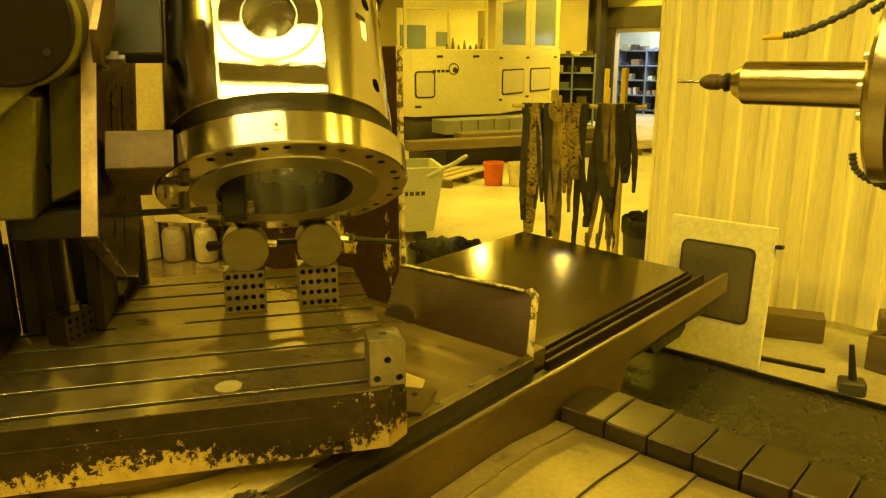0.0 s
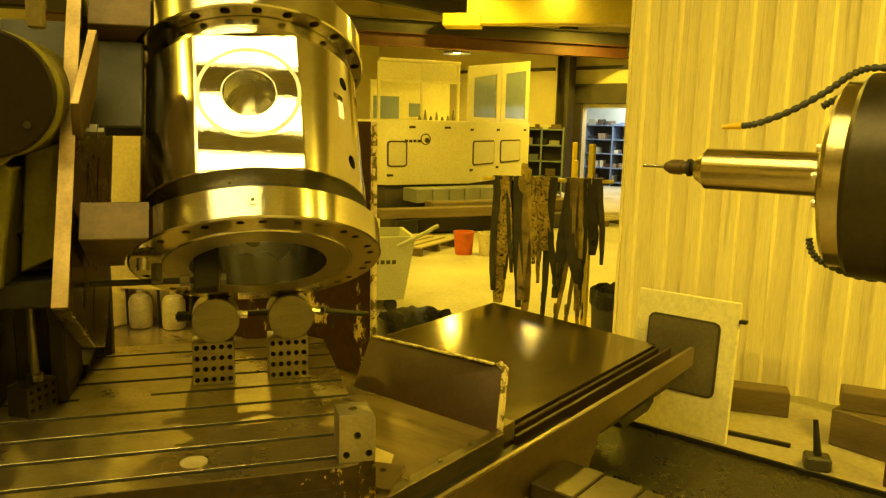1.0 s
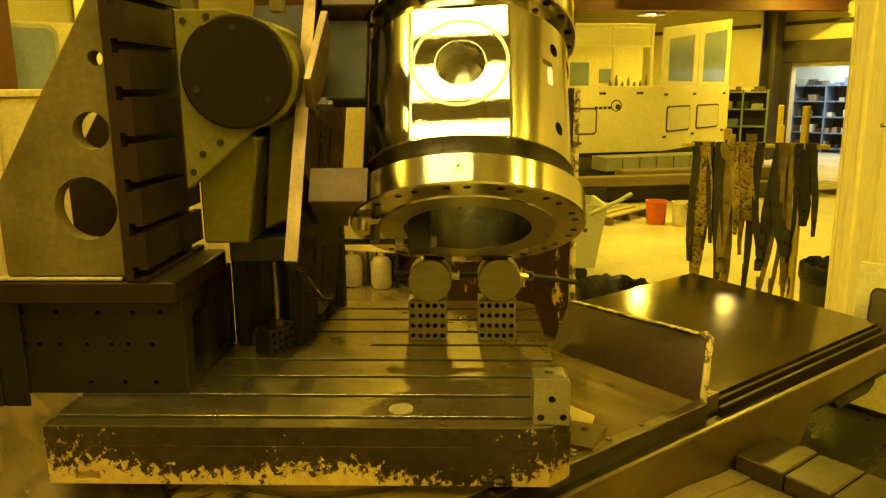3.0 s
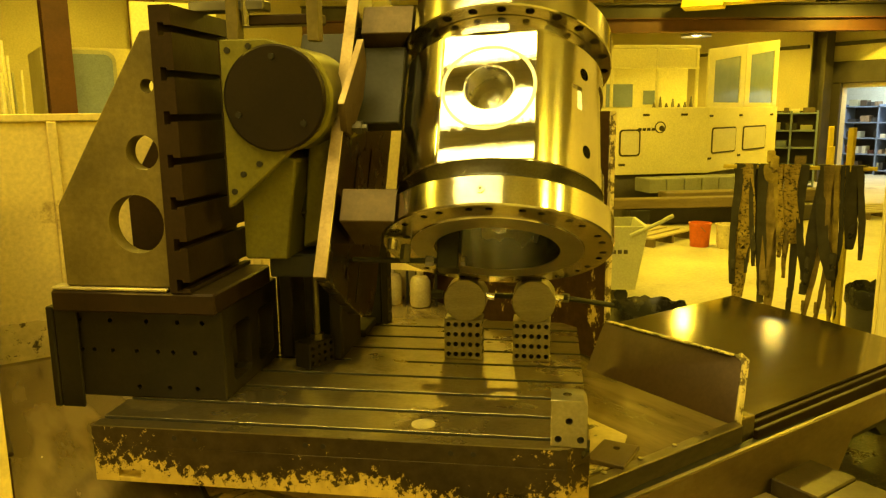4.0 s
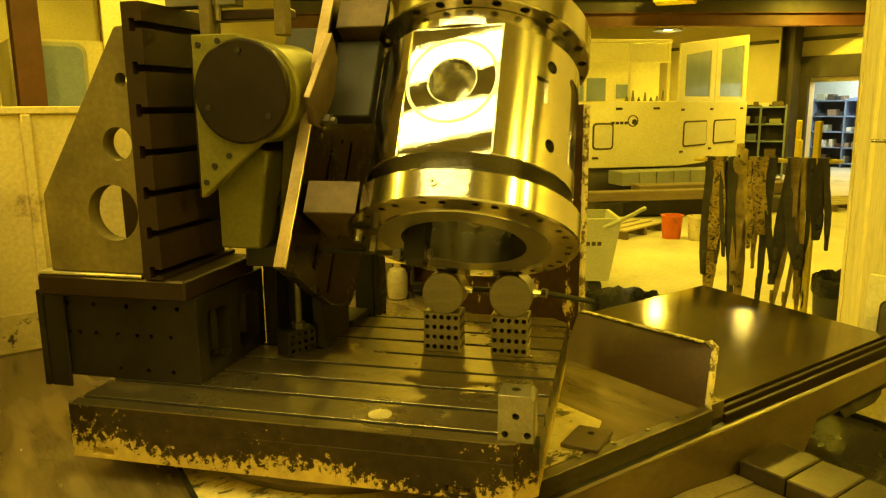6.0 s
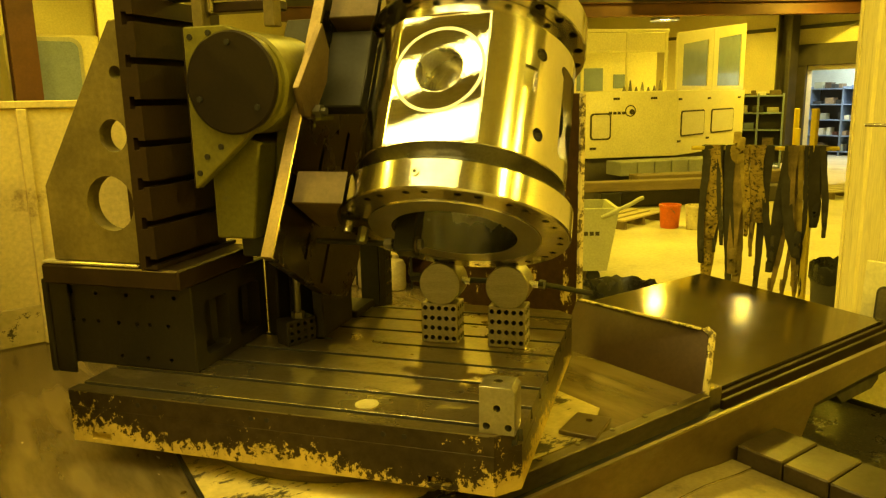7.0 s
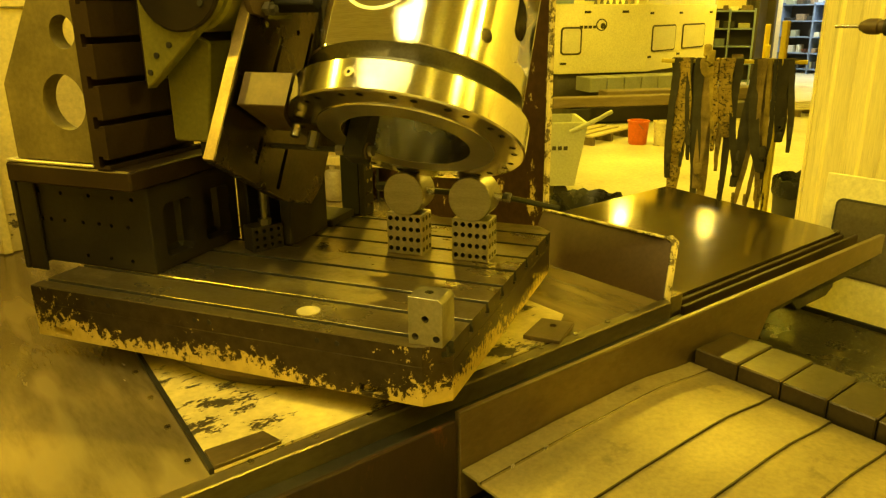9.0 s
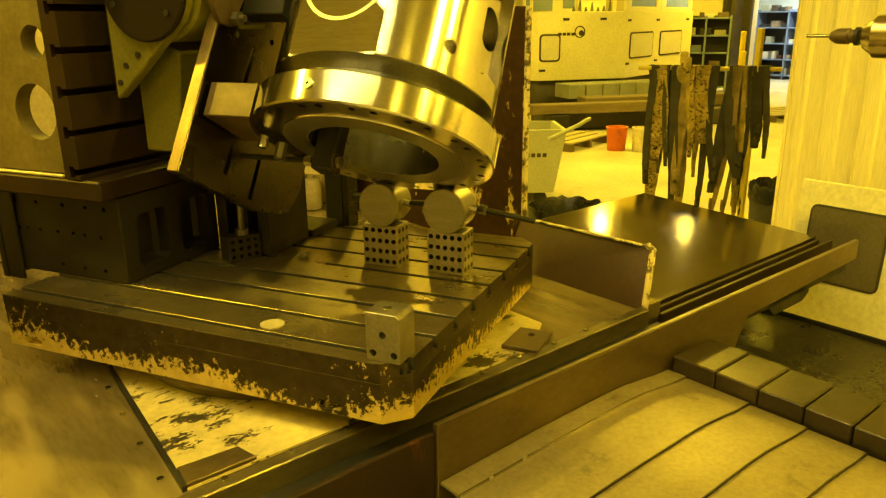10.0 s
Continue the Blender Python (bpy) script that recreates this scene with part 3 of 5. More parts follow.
part("side_sheet", block(-0.12, 0.96, -2.2, -0.90, 0.05, 0.30, 0.004), M_BLACK, tele)
tray = thing("chip_tray", pose(0, 0, 0), "black oily tray full of fine metal chips", "tray")
b = block(1.222, 2.20, -2.4, -0.60, 0.0, 0.22, 0.004)
part("tray_body", b, M_TRAY, tray)
part("tray_lip", block(2.202, 2.214, -2.4, -0.60, 0.0, 0.242, 0.003), M_BLACK, tray)
rnd = random.Random(4)
b = bmesh.new()
for k in range(15000):
    x, y = rnd.uniform(1.52, 2.18) if k % 9 == 0 else rnd.uniform(1.24, 2.18), rnd.uniform(-2.3, -0.92)
    s = rnd.uniform(0.0009, 0.0028) * (1.7 if rnd.random() < 0.1 else 1)
    if k % 9 == 0:      # heaped under the rail
        y = -0.92 + 0.30 * rnd.random()
    a = rnd.uniform(0, 6.28)
    z = 0.224 + rnd.uniform(0, 0.006)
    v = [b.verts.new((x + s * 2.2 * math.cos(a + q), y + s * 2.2 * math.sin(a + q), z + rnd.uniform(0, s))) for q in (0, 1.1, 3.3)]
    b.faces.new(v)
chips = part("swarf", b, M_CHIP, tray, "scattered metal chips")
tagged(chips, kind="stuff")

# guards round the bed
b = block(-1.2, 1.15, 1.60, 1.62, 0.56, 1.64, 0.002)
guard = tagged(part("sheet_guard", b, M_GUARD, None, "cream painted sheet guard with rust spots"), category="guard")
part("top_rail", block(-1.2, 1.15, 1.575, 1.645, 1.642, 1.675, 0.004), M_GUARD, guard)
for x in (-0.76, 0.15):
    part("post", block(x - 0.02, x + 0.02, 1.56, 1.598, 0.56, 1.64, 0.004), M_GUARD, guard)
part("kick_strip", block(-1.2, 1.15, 1.585, 1.598, 0.56, 0.74, 0.004), M_BEDPAINT, guard, "rusty lower strip")
wing = tagged(part("guard_wing", block(1.155, 1.175, 0.03, 0.42, 0.56, 1.66, 0.002), M_WING, None, "rust brown sheet guard with flaking cream paint"), category="guard")
part("edge_fold", block(1.150, 1.178, 0.012, 0.028, 0.57, 1.66, 0.003), M_FLANGE_EDGE, wing, "flaking cream edge")
fw = tagged(part("guard_wing", block(1.155, 1.175, 0.424, 1.66, 0.56, 1.66, 0.002), M_WING, None, "rust brown sheet guard panel with cream flakes"), category="guard")
part("stiffener", block(1.115, 1.153, 0.43, 1.55, 0.80, 0.85, 0.004), M_IRON, fw, "dark steel stiffener")
lw = tagged(part("guard_wing", block(-1.16, -1.14, 0.02, 1.66, 0.56, 1.66, 0.002), M_GUARD, None, "cream painted sheet guard"), category="guard")
part("edge_fold", block(-1.17, -1.13, -0.01, 0.018, 0.56, 1.66, 0.003), M_GUARD, lw)
part("kick_strip", block(-1.138, -1.124, 0.03, 1.55, 0.57, 0.75, 0.003), M_WING, lw, "rusty flaked lower strip")
part("ledge", block(-1.138, -1.115, 0.03, 1.55, 0.752, 0.765, 0.003), M_IRON, lw)
man = thing("lubricator", pose(1.0, 1.40, 0.56, 0, 0, -55), "cream lubricator bottles with pipes on the guard", "lubricator")
part("manifold", block(-0.22, 0.22, 0.0, 0.05, 0.20, 0.25, 0.004), M_GUARD, man)
for x in (-0.12, 0.06):
    part("bottle", lathe([(0.002, 0.0), (0.055, 0.0), (0.06, 0.02), (0.06, 0.14), (0.045, 0.17), (0.02, 0.18), (0.02, 0.2), (0.002, 0.2)], 20, False), M_CASTLEDGE, man, "", pose(x, 0.0, 0))
for x in (-0.2, -0.03, 0.15):
    part("pipe", rod((x, 0.02, 0), (x, 0.02, 0.24), 0.008, 8), M_BLACK, man)


# ---- the turning table and what rides on it ----
TX0, TX1, TY0, TY1, TZ = -0.69, 0.705, -0.61, 0.575, 0.80
table = rider("rotary_table", pose(0, 0, 0), "square T-slotted iron rotary table with flaking cream sides", "machine table")
SLOTS = [-0.553 + 0.1445 * k for k in range(8)]
out = [(TY0, TZ - 0.055), (TY0, TZ)]
for y in SLOTS:
    out += [(y - 0.0107, TZ), (y - 0.010, TZ - 0.0007), (y - 0.010, TZ - 0.022), (y - 0.019, TZ - 0.022), (y - 0.019, TZ - 0.04),
            (y + 0.019, TZ - 0.04), (y + 0.019, TZ - 0.022), (y + 0.010, TZ - 0.022), (y + 0.010, TZ - 0.0007), (y + 0.0107, TZ)]
out += [(TY1, TZ), (TY1, TZ - 0.055)]
chop = block(-0.2, 0.2, -0.06, 0.06, -0.5, 0.5, 0, pose(TX1 + 0.012, TY0 - 0.012, TZ, 0, 0, 45))
chop2 = block(-0.2, 0.2, -0.06, 0.06, -0.5, 0.5, 0, pose(TX1 + 0.012, TY1 + 0.012, TZ, 0, 0, -45))
into(chop2, chop)
top = part("top", carve(prism(out, TX0, TX1, "x"), chop), M_TABLE, table, "worn scraped iron top with T-slots")
# inner slot walls get the dark tone as painted shade
for mat in (M_FLAKE, M_SLOTSHADE):
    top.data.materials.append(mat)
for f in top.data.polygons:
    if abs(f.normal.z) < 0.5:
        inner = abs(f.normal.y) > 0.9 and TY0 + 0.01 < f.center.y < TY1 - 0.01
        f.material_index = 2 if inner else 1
chop = block(-0.2, 0.2, -0.06, 0.06, -0.5, 0.5, 0, pose(TX1 + 0.012, TY0 - 0.012, TZ, 0, 0, 45))
into(block(-0.2, 0.2, -0.06, 0.06, -0.5, 0.5, 0, pose(TX1 + 0.012, TY1 + 0.012, TZ, 0, 0, -45)), chop)
for x in (-0.62, 0.46):
    block(x, x + 0.07, TY0 - 0.01, TY0 + 0.02, 0.645, 0.668, 0, bm=chop)
side = carve(block(TX0, TX1, TY0, TY1, 0.632, TZ - 0.0555, 0.0015), chop)
part("side", side, M_FLAKE, table, "dark iron side with flaking cream paint")
# dark strips just under the top, painted as the slots' shade
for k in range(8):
    part("slot_shade_strip", block(TX0 + 0.004, TX1 - 0.012, SLOTS[k] - 0.0097, SLOTS[k] + 0.0097, TZ - 0.039, TZ - 0.009, 0), M_SLOTSHADE, table)
# pale strip laid on the front edge as its highlight
part("edge_highlight", block(TX0 + 0.002, TX1 - 0.075, TY0 - 0.0009, TY0 + 0.002, TZ - 0.0025, TZ + 0.0005, 0), M_TRIM, table, "top edge strip painted bright as a highlight")
part("drum", lathe([(0.01, 0.565), (0.56, 0.565), (0.585, 0.60), (0.585, 0.63), (0.01, 0.63)], 64, False), M_RAIL, table, "dark round table drum")
hole = part("plug_hole", rod((0, -0.001, 0), (0, 0.002, 0), 0.0075, 10), M_BLACK, table, "", pose(-0.44, TY0, 0.773))
for x in (-0.38, -0.06, -0.01, 0.34, 0.40):
    same("plug_hole", hole, table, pose(x, TY0, 0.773))
part("plug", lathe([(0.001, 0.0), (0.034, 0.0), (0.034, 0.0025), (0.001, 0.003)], 28, False), M_CASTLEDGE, table, "pale round plug in the top", pose(0.248, -0.497, TZ))

part("centre_disc", lathe([(0.001, 0.0), (0.105, 0.0), (0.1045, 0.0005), (0.001, 0.0005)], 56, False), M_TABLE, table, "worn round centre disc", pose(0.0, 0.0, TZ + 0.0004))

# riser box with the slotted angle plate on it
riser = rider("riser_box", pose(-0.64, -0.17, TZ), "black iron riser box with bolt holes and side openings", "riser")
b = block(-0.275, 0.265, -0.23, 0.22, 0.0, 0.288, 0.004)
cut = block(0.20, 0.30, -0.17, -0.03, 0.04, 0.22, 0.015)
block(0.20, 0.30, 0.03, 0.17, 0.04, 0.22, 0.015, bm=cut)
for z, xs in ((0.245, (-0.2, -0.1, 0.02, 0.12, 0.2)), (0.15, (-0.2, -0.16, -0.1, -0.02, 0.05, 0.1, 0.17)), (0.035, (-0.02, 0.08, 0.17))):
    for x in xs:
        rod((x, -0.3, z), (x, -0.21, z), 0.0075, 10, bm=cut)
part("body", carve(b, cut), M_RISER, riser)
b = block(-0.30, -0.277, -0.25, 0.22, -0.035, 0.288, 0.004)
block(-0.275, -0.20, -0.245, -0.235, -0.035, 0.28, 0.003, bm=b)
part("end_plate", b, M_RISER, riser)
frame2 = rider("open_riser", pose(-0.235, 0.12, TZ), "black open iron riser frame", "riser")
for x in (-0.12, -0.03, 0.06):
    part("upright", block(x, x + 0.045, -0.10, 0.16, 0.0, 0.33, 0.006), M_RISER, frame2)
part("side_sheet", block(-0.1395, -0.121, -0.068, 0.16, 0.0, 0.365, 0.0), M_RISER, frame2)
part("crossbar", block(-0.13, 0.115, -0.09, 0.17, 0.332, 0.37, 0.005), M_RISER, frame2)
part("foot", block(-0.135, 0.12, 0.0, 0.19, 0.0, 0.03, 0.004, m=pose(0, 0.165, 0)), M_RISER, frame2)

plate = rider("angle_plate", pose(-0.60, -0.25, 1.09), "cast iron angle plate with T-slotted face and round lightening holes", "angle plate")
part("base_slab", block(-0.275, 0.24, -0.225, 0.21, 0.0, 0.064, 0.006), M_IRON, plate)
part("ledge", block(-0.27, 0.095, -0.222, -0.17, 0.066, 0.076, 0.003), M_CASTLEDGE, plate, "bare worn ledge")


def web(y0, y1):
    b = prism([(-0.225, 0.078), (0.105, 0.078), (0.105, 0.803), (0.070, 0.800), (-0.228, 0.315)], y0, y1, "y", 0.004)
    for x, z, r in ((0.014, 0.264, 0.085), (0.050, 0.469, 0.049), (0.080, 0.652, 0.020)):
        b = carve(b, rod((x, y0 - 0.1, z), (x, y1 + 0.1, z), r, 36))
    return b


part("web", web(-0.215, -0.165), M_CAST, plate, "grey cast web with three holes")
# rear web takes the darker iron, as shade seen through the holes
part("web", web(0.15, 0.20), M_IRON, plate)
out = [(0.107, 0.066)]
face = [(0.107, 0.066), (0.17, 0.066)]
for k in range(7):
    z = 0.088 + 0.119 * k
    face += [(0.17, z - 0.010), (0.148, z - 0.010), (0.148, z - 0.018), (0.130, z - 0.018), (0.130, z + 0.018),
             (0.148, z + 0.018), (0.148, z + 0.010), (0.17, z + 0.010)]
face += [(0.17, 0.865), (0.107, 0.865)]
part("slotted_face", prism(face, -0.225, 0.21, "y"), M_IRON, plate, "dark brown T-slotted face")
clampbar = rider("clamp_bar", pose(-0.37, -0.28, 1.955), "dark steel clamp bar with studs", "clamp")
part("bar", block(-0.09, 0.14, -0.03, 0.03, 0.0, 0.03, 0.004), M_BOLT, clampbar)
part("bar", block(0.02, 0.30, -0.01, 0.05, -0.04, -0.01, 0.004), M_IRON, clampbar)
for x in (0.03, 0.27):
    part("upright", block(x, x + 0.035, -0.045, 0.0, -0.09, 0.055, 0.003), M_CAST, clampbar)
part("stud", rod((0.08, -0.02, -0.04), (0.08, -0.02, 0.03), 0.012, 10), M_BRIGHT, clampbar)
part("stud", rod((0.29, -0.02, -0.04), (0.29, -0.02, 0.04), 0.012, 10), M_BRIGHT, clampbar)

# olive rotary head on the slotted face
HX, HZ = -0.182, 1.705
head = rider("indexing_unit", pose(HX, -0.36, HZ), "olive green rotary head with a dark round cover", "rotary head")
part("cover", rod((0, -0.035, 0), (0, -0.0125, 0), 0.149, 72, bevel=0.006), M_DISC, head, "dark round cover disc")
shape = [(-0.162, 0.165), (-0.162, -0.315), (-0.11, -0.275), (-0.05, -0.225), (0.01, -0.172), (0.065, -0.125), (0.105, -0.09), (0.128, -0.05), (0.138, 0.0), (0.125, 0.065), (0.09, 0.115), (0.02, 0.150), (-0.02, 0.165)]
part("mount_plate", prism(shape, -0.012, 0.028, "y", 0.004), M_OLIVE, head, "olive mounting plate")
part("drum", rod((0.0, 0.03, 0.0), (0.0, 0.30, 0.0), 0.152, 56, bevel=0.008), M_OLIVE, head)
part("side_strip", block(-0.166, -0.1625, -0.010, 0.026, -0.31, 0.163, 0.001), M_RUSTY, head, "rusty edge of the plate")
part("lower_housing", prism([(-0.155, -0.26), (-0.155, -0.482), (-0.02, -0.482), (0.02, -0.18), (-0.06, -0.14)], 0.07, 0.29, "y", 0.006), M_OLIVE, head)
part("wedge", prism([(0.0, -0.46), (0.135, -0.40), (0.17, -0.10), (0.03, -0.14)], 0.16, 0.30, "y", 0.006), M_OLIVE, head)
part("underside", prism([(-0.10, -0.55), (0.12, -0.55), (0.12, -0.47), (-0.10, -0.484)], 0.12, 0.29, "y", 0.006), M_BLACK, head)
bolt = part("screw", rod((0, -0.004, 0), (0, 0.001, 0), 0.009, 12), M_BLACK, head, "", pose(0.0, -0.036, 0.115))
for x, y, z in ((-0.105, -0.036, -0.045), (0.085, -0.036, -0.07), (-0.138, -0.0125, 0.135), (-0.075, -0.0125, 0.145), (-0.14, -0.0125, -0.265), (-0.11, -0.0125, -0.215), (-0.06, -0.0125, -0.185)):
    same("screw", bolt, head, pose(x, y, z))

# tilted fixture plate and the bored cylinder, both leaning back 30 degrees
LEAN = pose(0.432, -0.184, 1.286, -30, 0, 0)
fix = rider("fixture_plate", LEAN, "blackened tilted fixture plate with slots and a sawn edge", "fixture plate")
b = prism([(-0.25, -0.225), (0.13, -0.225), (0.30, -0.185), (0.34, -0.10), (0.34, 1.0), (-0.25, 1.0)], -0.482, -0.446, "x", 0.003)
cut = bmesh.new()
for y, z0, z1 in ((-0.075, 0.12, 0.245), (-0.06, -0.165, -0.08), (0.08, -0.20, -0.06), (-0.16, 0.36, 0.5), (0.08, 0.2, 0.34)):
    block(-0.55, -0.40, y - 0.009, y + 0.009, z0, z1, 0, bm=cut)
for y, z in ((-0.16, 0.24), (-0.18, 0.40), (0.0, 0.30), (-0.02, 0.42), (-0.19, 0.02), (-0.12, 0.56)):
    rod((-0.55, y, z), (-0.40, y, z), 0.010, 12, bm=cut)
part("plate", carve(b, cut), M_PLATE, fix)
# thin strip brighter than the plate: sawn metal plus painted light
part("sawn_edge", block(-0.482, -0.446, -0.2545, -0.2515, -0.222, 0.997, 0.001), M_PLATE_EDGE, fix, "sawn plate edge, brightened as catching light")
part("backing", block(-0.70, -0.484, -0.05, 0.30, 0.05, 0.72, 0.006), M_BLACK, fix)
ear = rider("link_plate", LEAN, "small sawn steel link plate with a clamp bolt", "clamp")
tilt = Matrix(((1, 0, 0.16, -0.50 - 0.16 * 0.30), (0, 1, 0, 0), (0, 0, 1, 0), (0, 0, 0, 1)))
part("link", prism([(-0.33, 0.27), (-0.33, 0.49), (-0.25, 0.455), (-0.20, 0.37), (-0.20, 0.24), (-0.25, 0.225)], 0.058, 0.078, "x", 0.002, m=tilt), M_BRACKET, ear)
# same brightened strip, with the link edge's reflection in its colour
part("link_edge", block(0.0585, 0.0775, -0.3335, -0.3305, 0.272, 0.488, 0.0008, m=tilt), M_PLATE_EDGE, ear, "sawn link edge, brightened as catching light")
part("clamp_bolt", rod((-0.445, -0.215, 0.26), (-0.385, -0.215, 0.26), 0.012, 6), M_BOLT, ear)
part("clamp_nut", rod((-0.418, -0.215, 0.26), (-0.40, -0.215, 0.26), 0.022, 6), M_BOLT, ear)
part("packing_block", block(-0.444, -0.300, -0.172, -0.118, 0.30, 0.572, 0.004), M_BLACK, fix, "black packing block")
dog = rider("bore_clamp", LEAN, "black clamp block with a screw inside the bore", "clamp")
part("block", block(-0.178, -0.112, -0.035, 0.03, -0.115, 0.04, 0.005), M_BLACK, dog)
part("screw_head", rod((-0.112, -0.01, -0.085), (-0.092, -0.01, -0.085), 0.017, 6), M_BOLT, dog)
part("screw_washer", rod((-0.111, -0.01, -0.085), (-0.106, -0.01, -0.085), 0.025, 20), M_BRACKET, dog)
part("draw_rod", rod((-0.444, -0.005, -0.085), (-0.178, -0.005, -0.085), 0.009, 10), M_BLACK, dog)
part("rod_nut", rod((-0.215, -0.005, -0.085), (-0.19, -0.005, -0.085), 0.017, 6), M_BOLT, dog)
for z0, nm in ((-0.055, "low"), (0.575, "high")):
    br = rider("ring_bracket", LEAN @ pose(0, 0, z0), "machined steel bracket clamping the flange", "bracket", "flange brackets")
    part("jaw", carve(block(-0.436, -0.235, -0.226, -0.03, 0.010, 0.112, 0.003), rod((0, 0, -0.1), (0, 0, 0.3), 0.356, 64)), M_BRACKET, br)
    part("cap_screw", rod((-0.30, -0.11, -0.035), (-0.30, -0.11, 0.0), 0.014, 10), M_BRIGHT, br)
    part("cap_screw", rod((-0.27, -0.06, -0.05), (-0.27, -0.06, 0.0), 0.016, 6), M_BOLT, br)

work = rider("bored_cylinder", LEAN, "large turned steel cylinder with bolted flanges and a milled flat", "machined part")
ring = lathe([(0.190, -0.045), (0.262, -0.045), (0.264, -0.042), (0.345, -0.042), (0.350, -0.037), (0.350, 0.041), (0.346, 0.045), (0.190, 0.045)], 128)
cut = bmesh.new()
for k in range(28):
    a = 2 * math.pi * (k // 2 + 0.3) / 14 + (0.085 if k % 2 else -0.085)
    rod((0.318 * math.cos(a), 0.318 * math.sin(a), -0.1), (0.318 * math.cos(a), 0.318 * math.sin(a), -0.01), 0.0105, 12, bm=cut)
a = radians(-94)
rod((0.30 * math.cos(a), 0.30 * math.sin(a), 0.003), (0.40 * math.cos(a), 0.40 * math.sin(a), 0.003), 0.011, 14, bm=cut)
part("lower_flange", carve(ring, cut), M_TURNED, work, "bright turned lower flange with bolt holes")
part("flange_face", lathe([(0.1915, -0.0462), (0.2615, -0.0462), (0.2615, -0.0452), (0.1915, -0.0452)], 96), M_FACED, work)
part("plug", lathe([(0.005, 0), (0.013, 0), (0.013, 0.006), (0.005, 0.006)], 16, m=Matrix.Translation((0.349 * math.cos(a), 0.349 * math.sin(a), 0.003)) @ Matrix.Rotation(radians(-4), 4, "Z") @ Matrix.Rotation(radians(90), 4, "X")), M_BRIGHT, work)
# undercut coloured much darker than the body, as shade in the recess
part("neck", lathe([(0.192, 0.047), (0.326, 0.047), (0.326, 0.052), (0.300, 0.056), (0.294, 0.075), (0.300, 0.088), (0.318, 0.108), (0.192, 0.108)], 96), M_GROOVE, work, "undercut groove, darkened as shade")
body = lathe([(0.195, 0.110), (0.318, 0.110), (0.321, 0.113), (0.321, 0.524), (0.318, 0.527), (0.195, 0.527)], 128)
FN = Matrix.Rotation(radians(-4), 4, "Z")
cut = block(-0.3, 0.3, -0.6, -0.2905, 0.0, 0.7, 0, FN)
block(0.2905, 0.6, -0.08, 0.08, 0.18, 0.46, 0, FN, cut)
into(rod((0, -0.5, 0.345), (0, 0, 0.345), 0.074, 48), cut, FN)
into(rod((0.5, 0, 0.33), (0, 0, 0.33), 0.06, 40), cut, FN)
for az, z, r in ((-38, 0.44, 0.020), (-36, 0.19, 0.020), (-18, 0.44, 0.018), (-14, 0.185, 0.016), (-150, 0.42, 0.014), (-150, 0.15, 0.014)):
    d = Vector((math.cos(radians(az)), math.sin(radians(az)), 0))
    rod(d * 0.4 + Vector((0, 0, z)), d * 0.26 + Vector((0, 0, z)), r, 20, bm=cut)
into(block(-0.022, 0.022, -0.33, -0.312, 0.315, 0.39, 0.0), cut, Matrix.Rotation(radians(46), 4, "Z"))
part("body", carve(body, cut), M_TURNED, work, "bright turned body with side bores")
flat = carve(block(-0.134, 0.134, -0.2935, -0.2885, 0.116, 0.520, 0.0), rod((0, -0.5, 0.345), (0, 0, 0.345), 0.074, 48))
part("milled_flat", flat, M_MIRROR, work, "mirror bright milled flat", FN)
sp = lathe([(0.128, 0), (0.138, 0), (0.138, 0.0012), (0.128, 0.0012)], 72, m=pose(0, -0.2936, 0.345, 90, 0, 0))
part("spot_face_ring", sp, M_FACED, work, "", FN)
part("bore_liner", lathe([(0.0735, 0.0), (0.0735, 0.10), (0.0705, 0.10), (0.0705, 0.0)], 48, m=pose(0, -0.2905, 0.345, -90, 0, 0)), M_BORE, work, "", FN)
part("neck", lathe([(0.195, 0.529), (0.300, 0.529), (0.300, 0.583), (0.195, 0.583)], 96), M_TURNED, work)
top = lathe([(0.195, 0.585), (0.346, 0.585), (0.350, 0.589), (0.350, 0.680), (0.346, 0.684), (0.195, 0.684)], 128)
cut = bmesh.new()
for k in range(24):
    a = 2 * math.pi * (k + 0.1) / 24
    rod((0.325 * math.cos(a), 0.325 * math.sin(a), 0.5), (0.325 * math.cos(a), 0.325 * math.sin(a), 0.63), 0.0145, 14, bm=cut)
part("upper_flange", carve(top, cut), M_TURNED, work, "bright turned upper flange with bolt holes")
part("bore", lathe([(0.1895, -0.044), (0.1945, -0.044), (0.1945, 0.684), (0.1895, 0.684)], 96), M_BORE, work, "smooth bored inside")


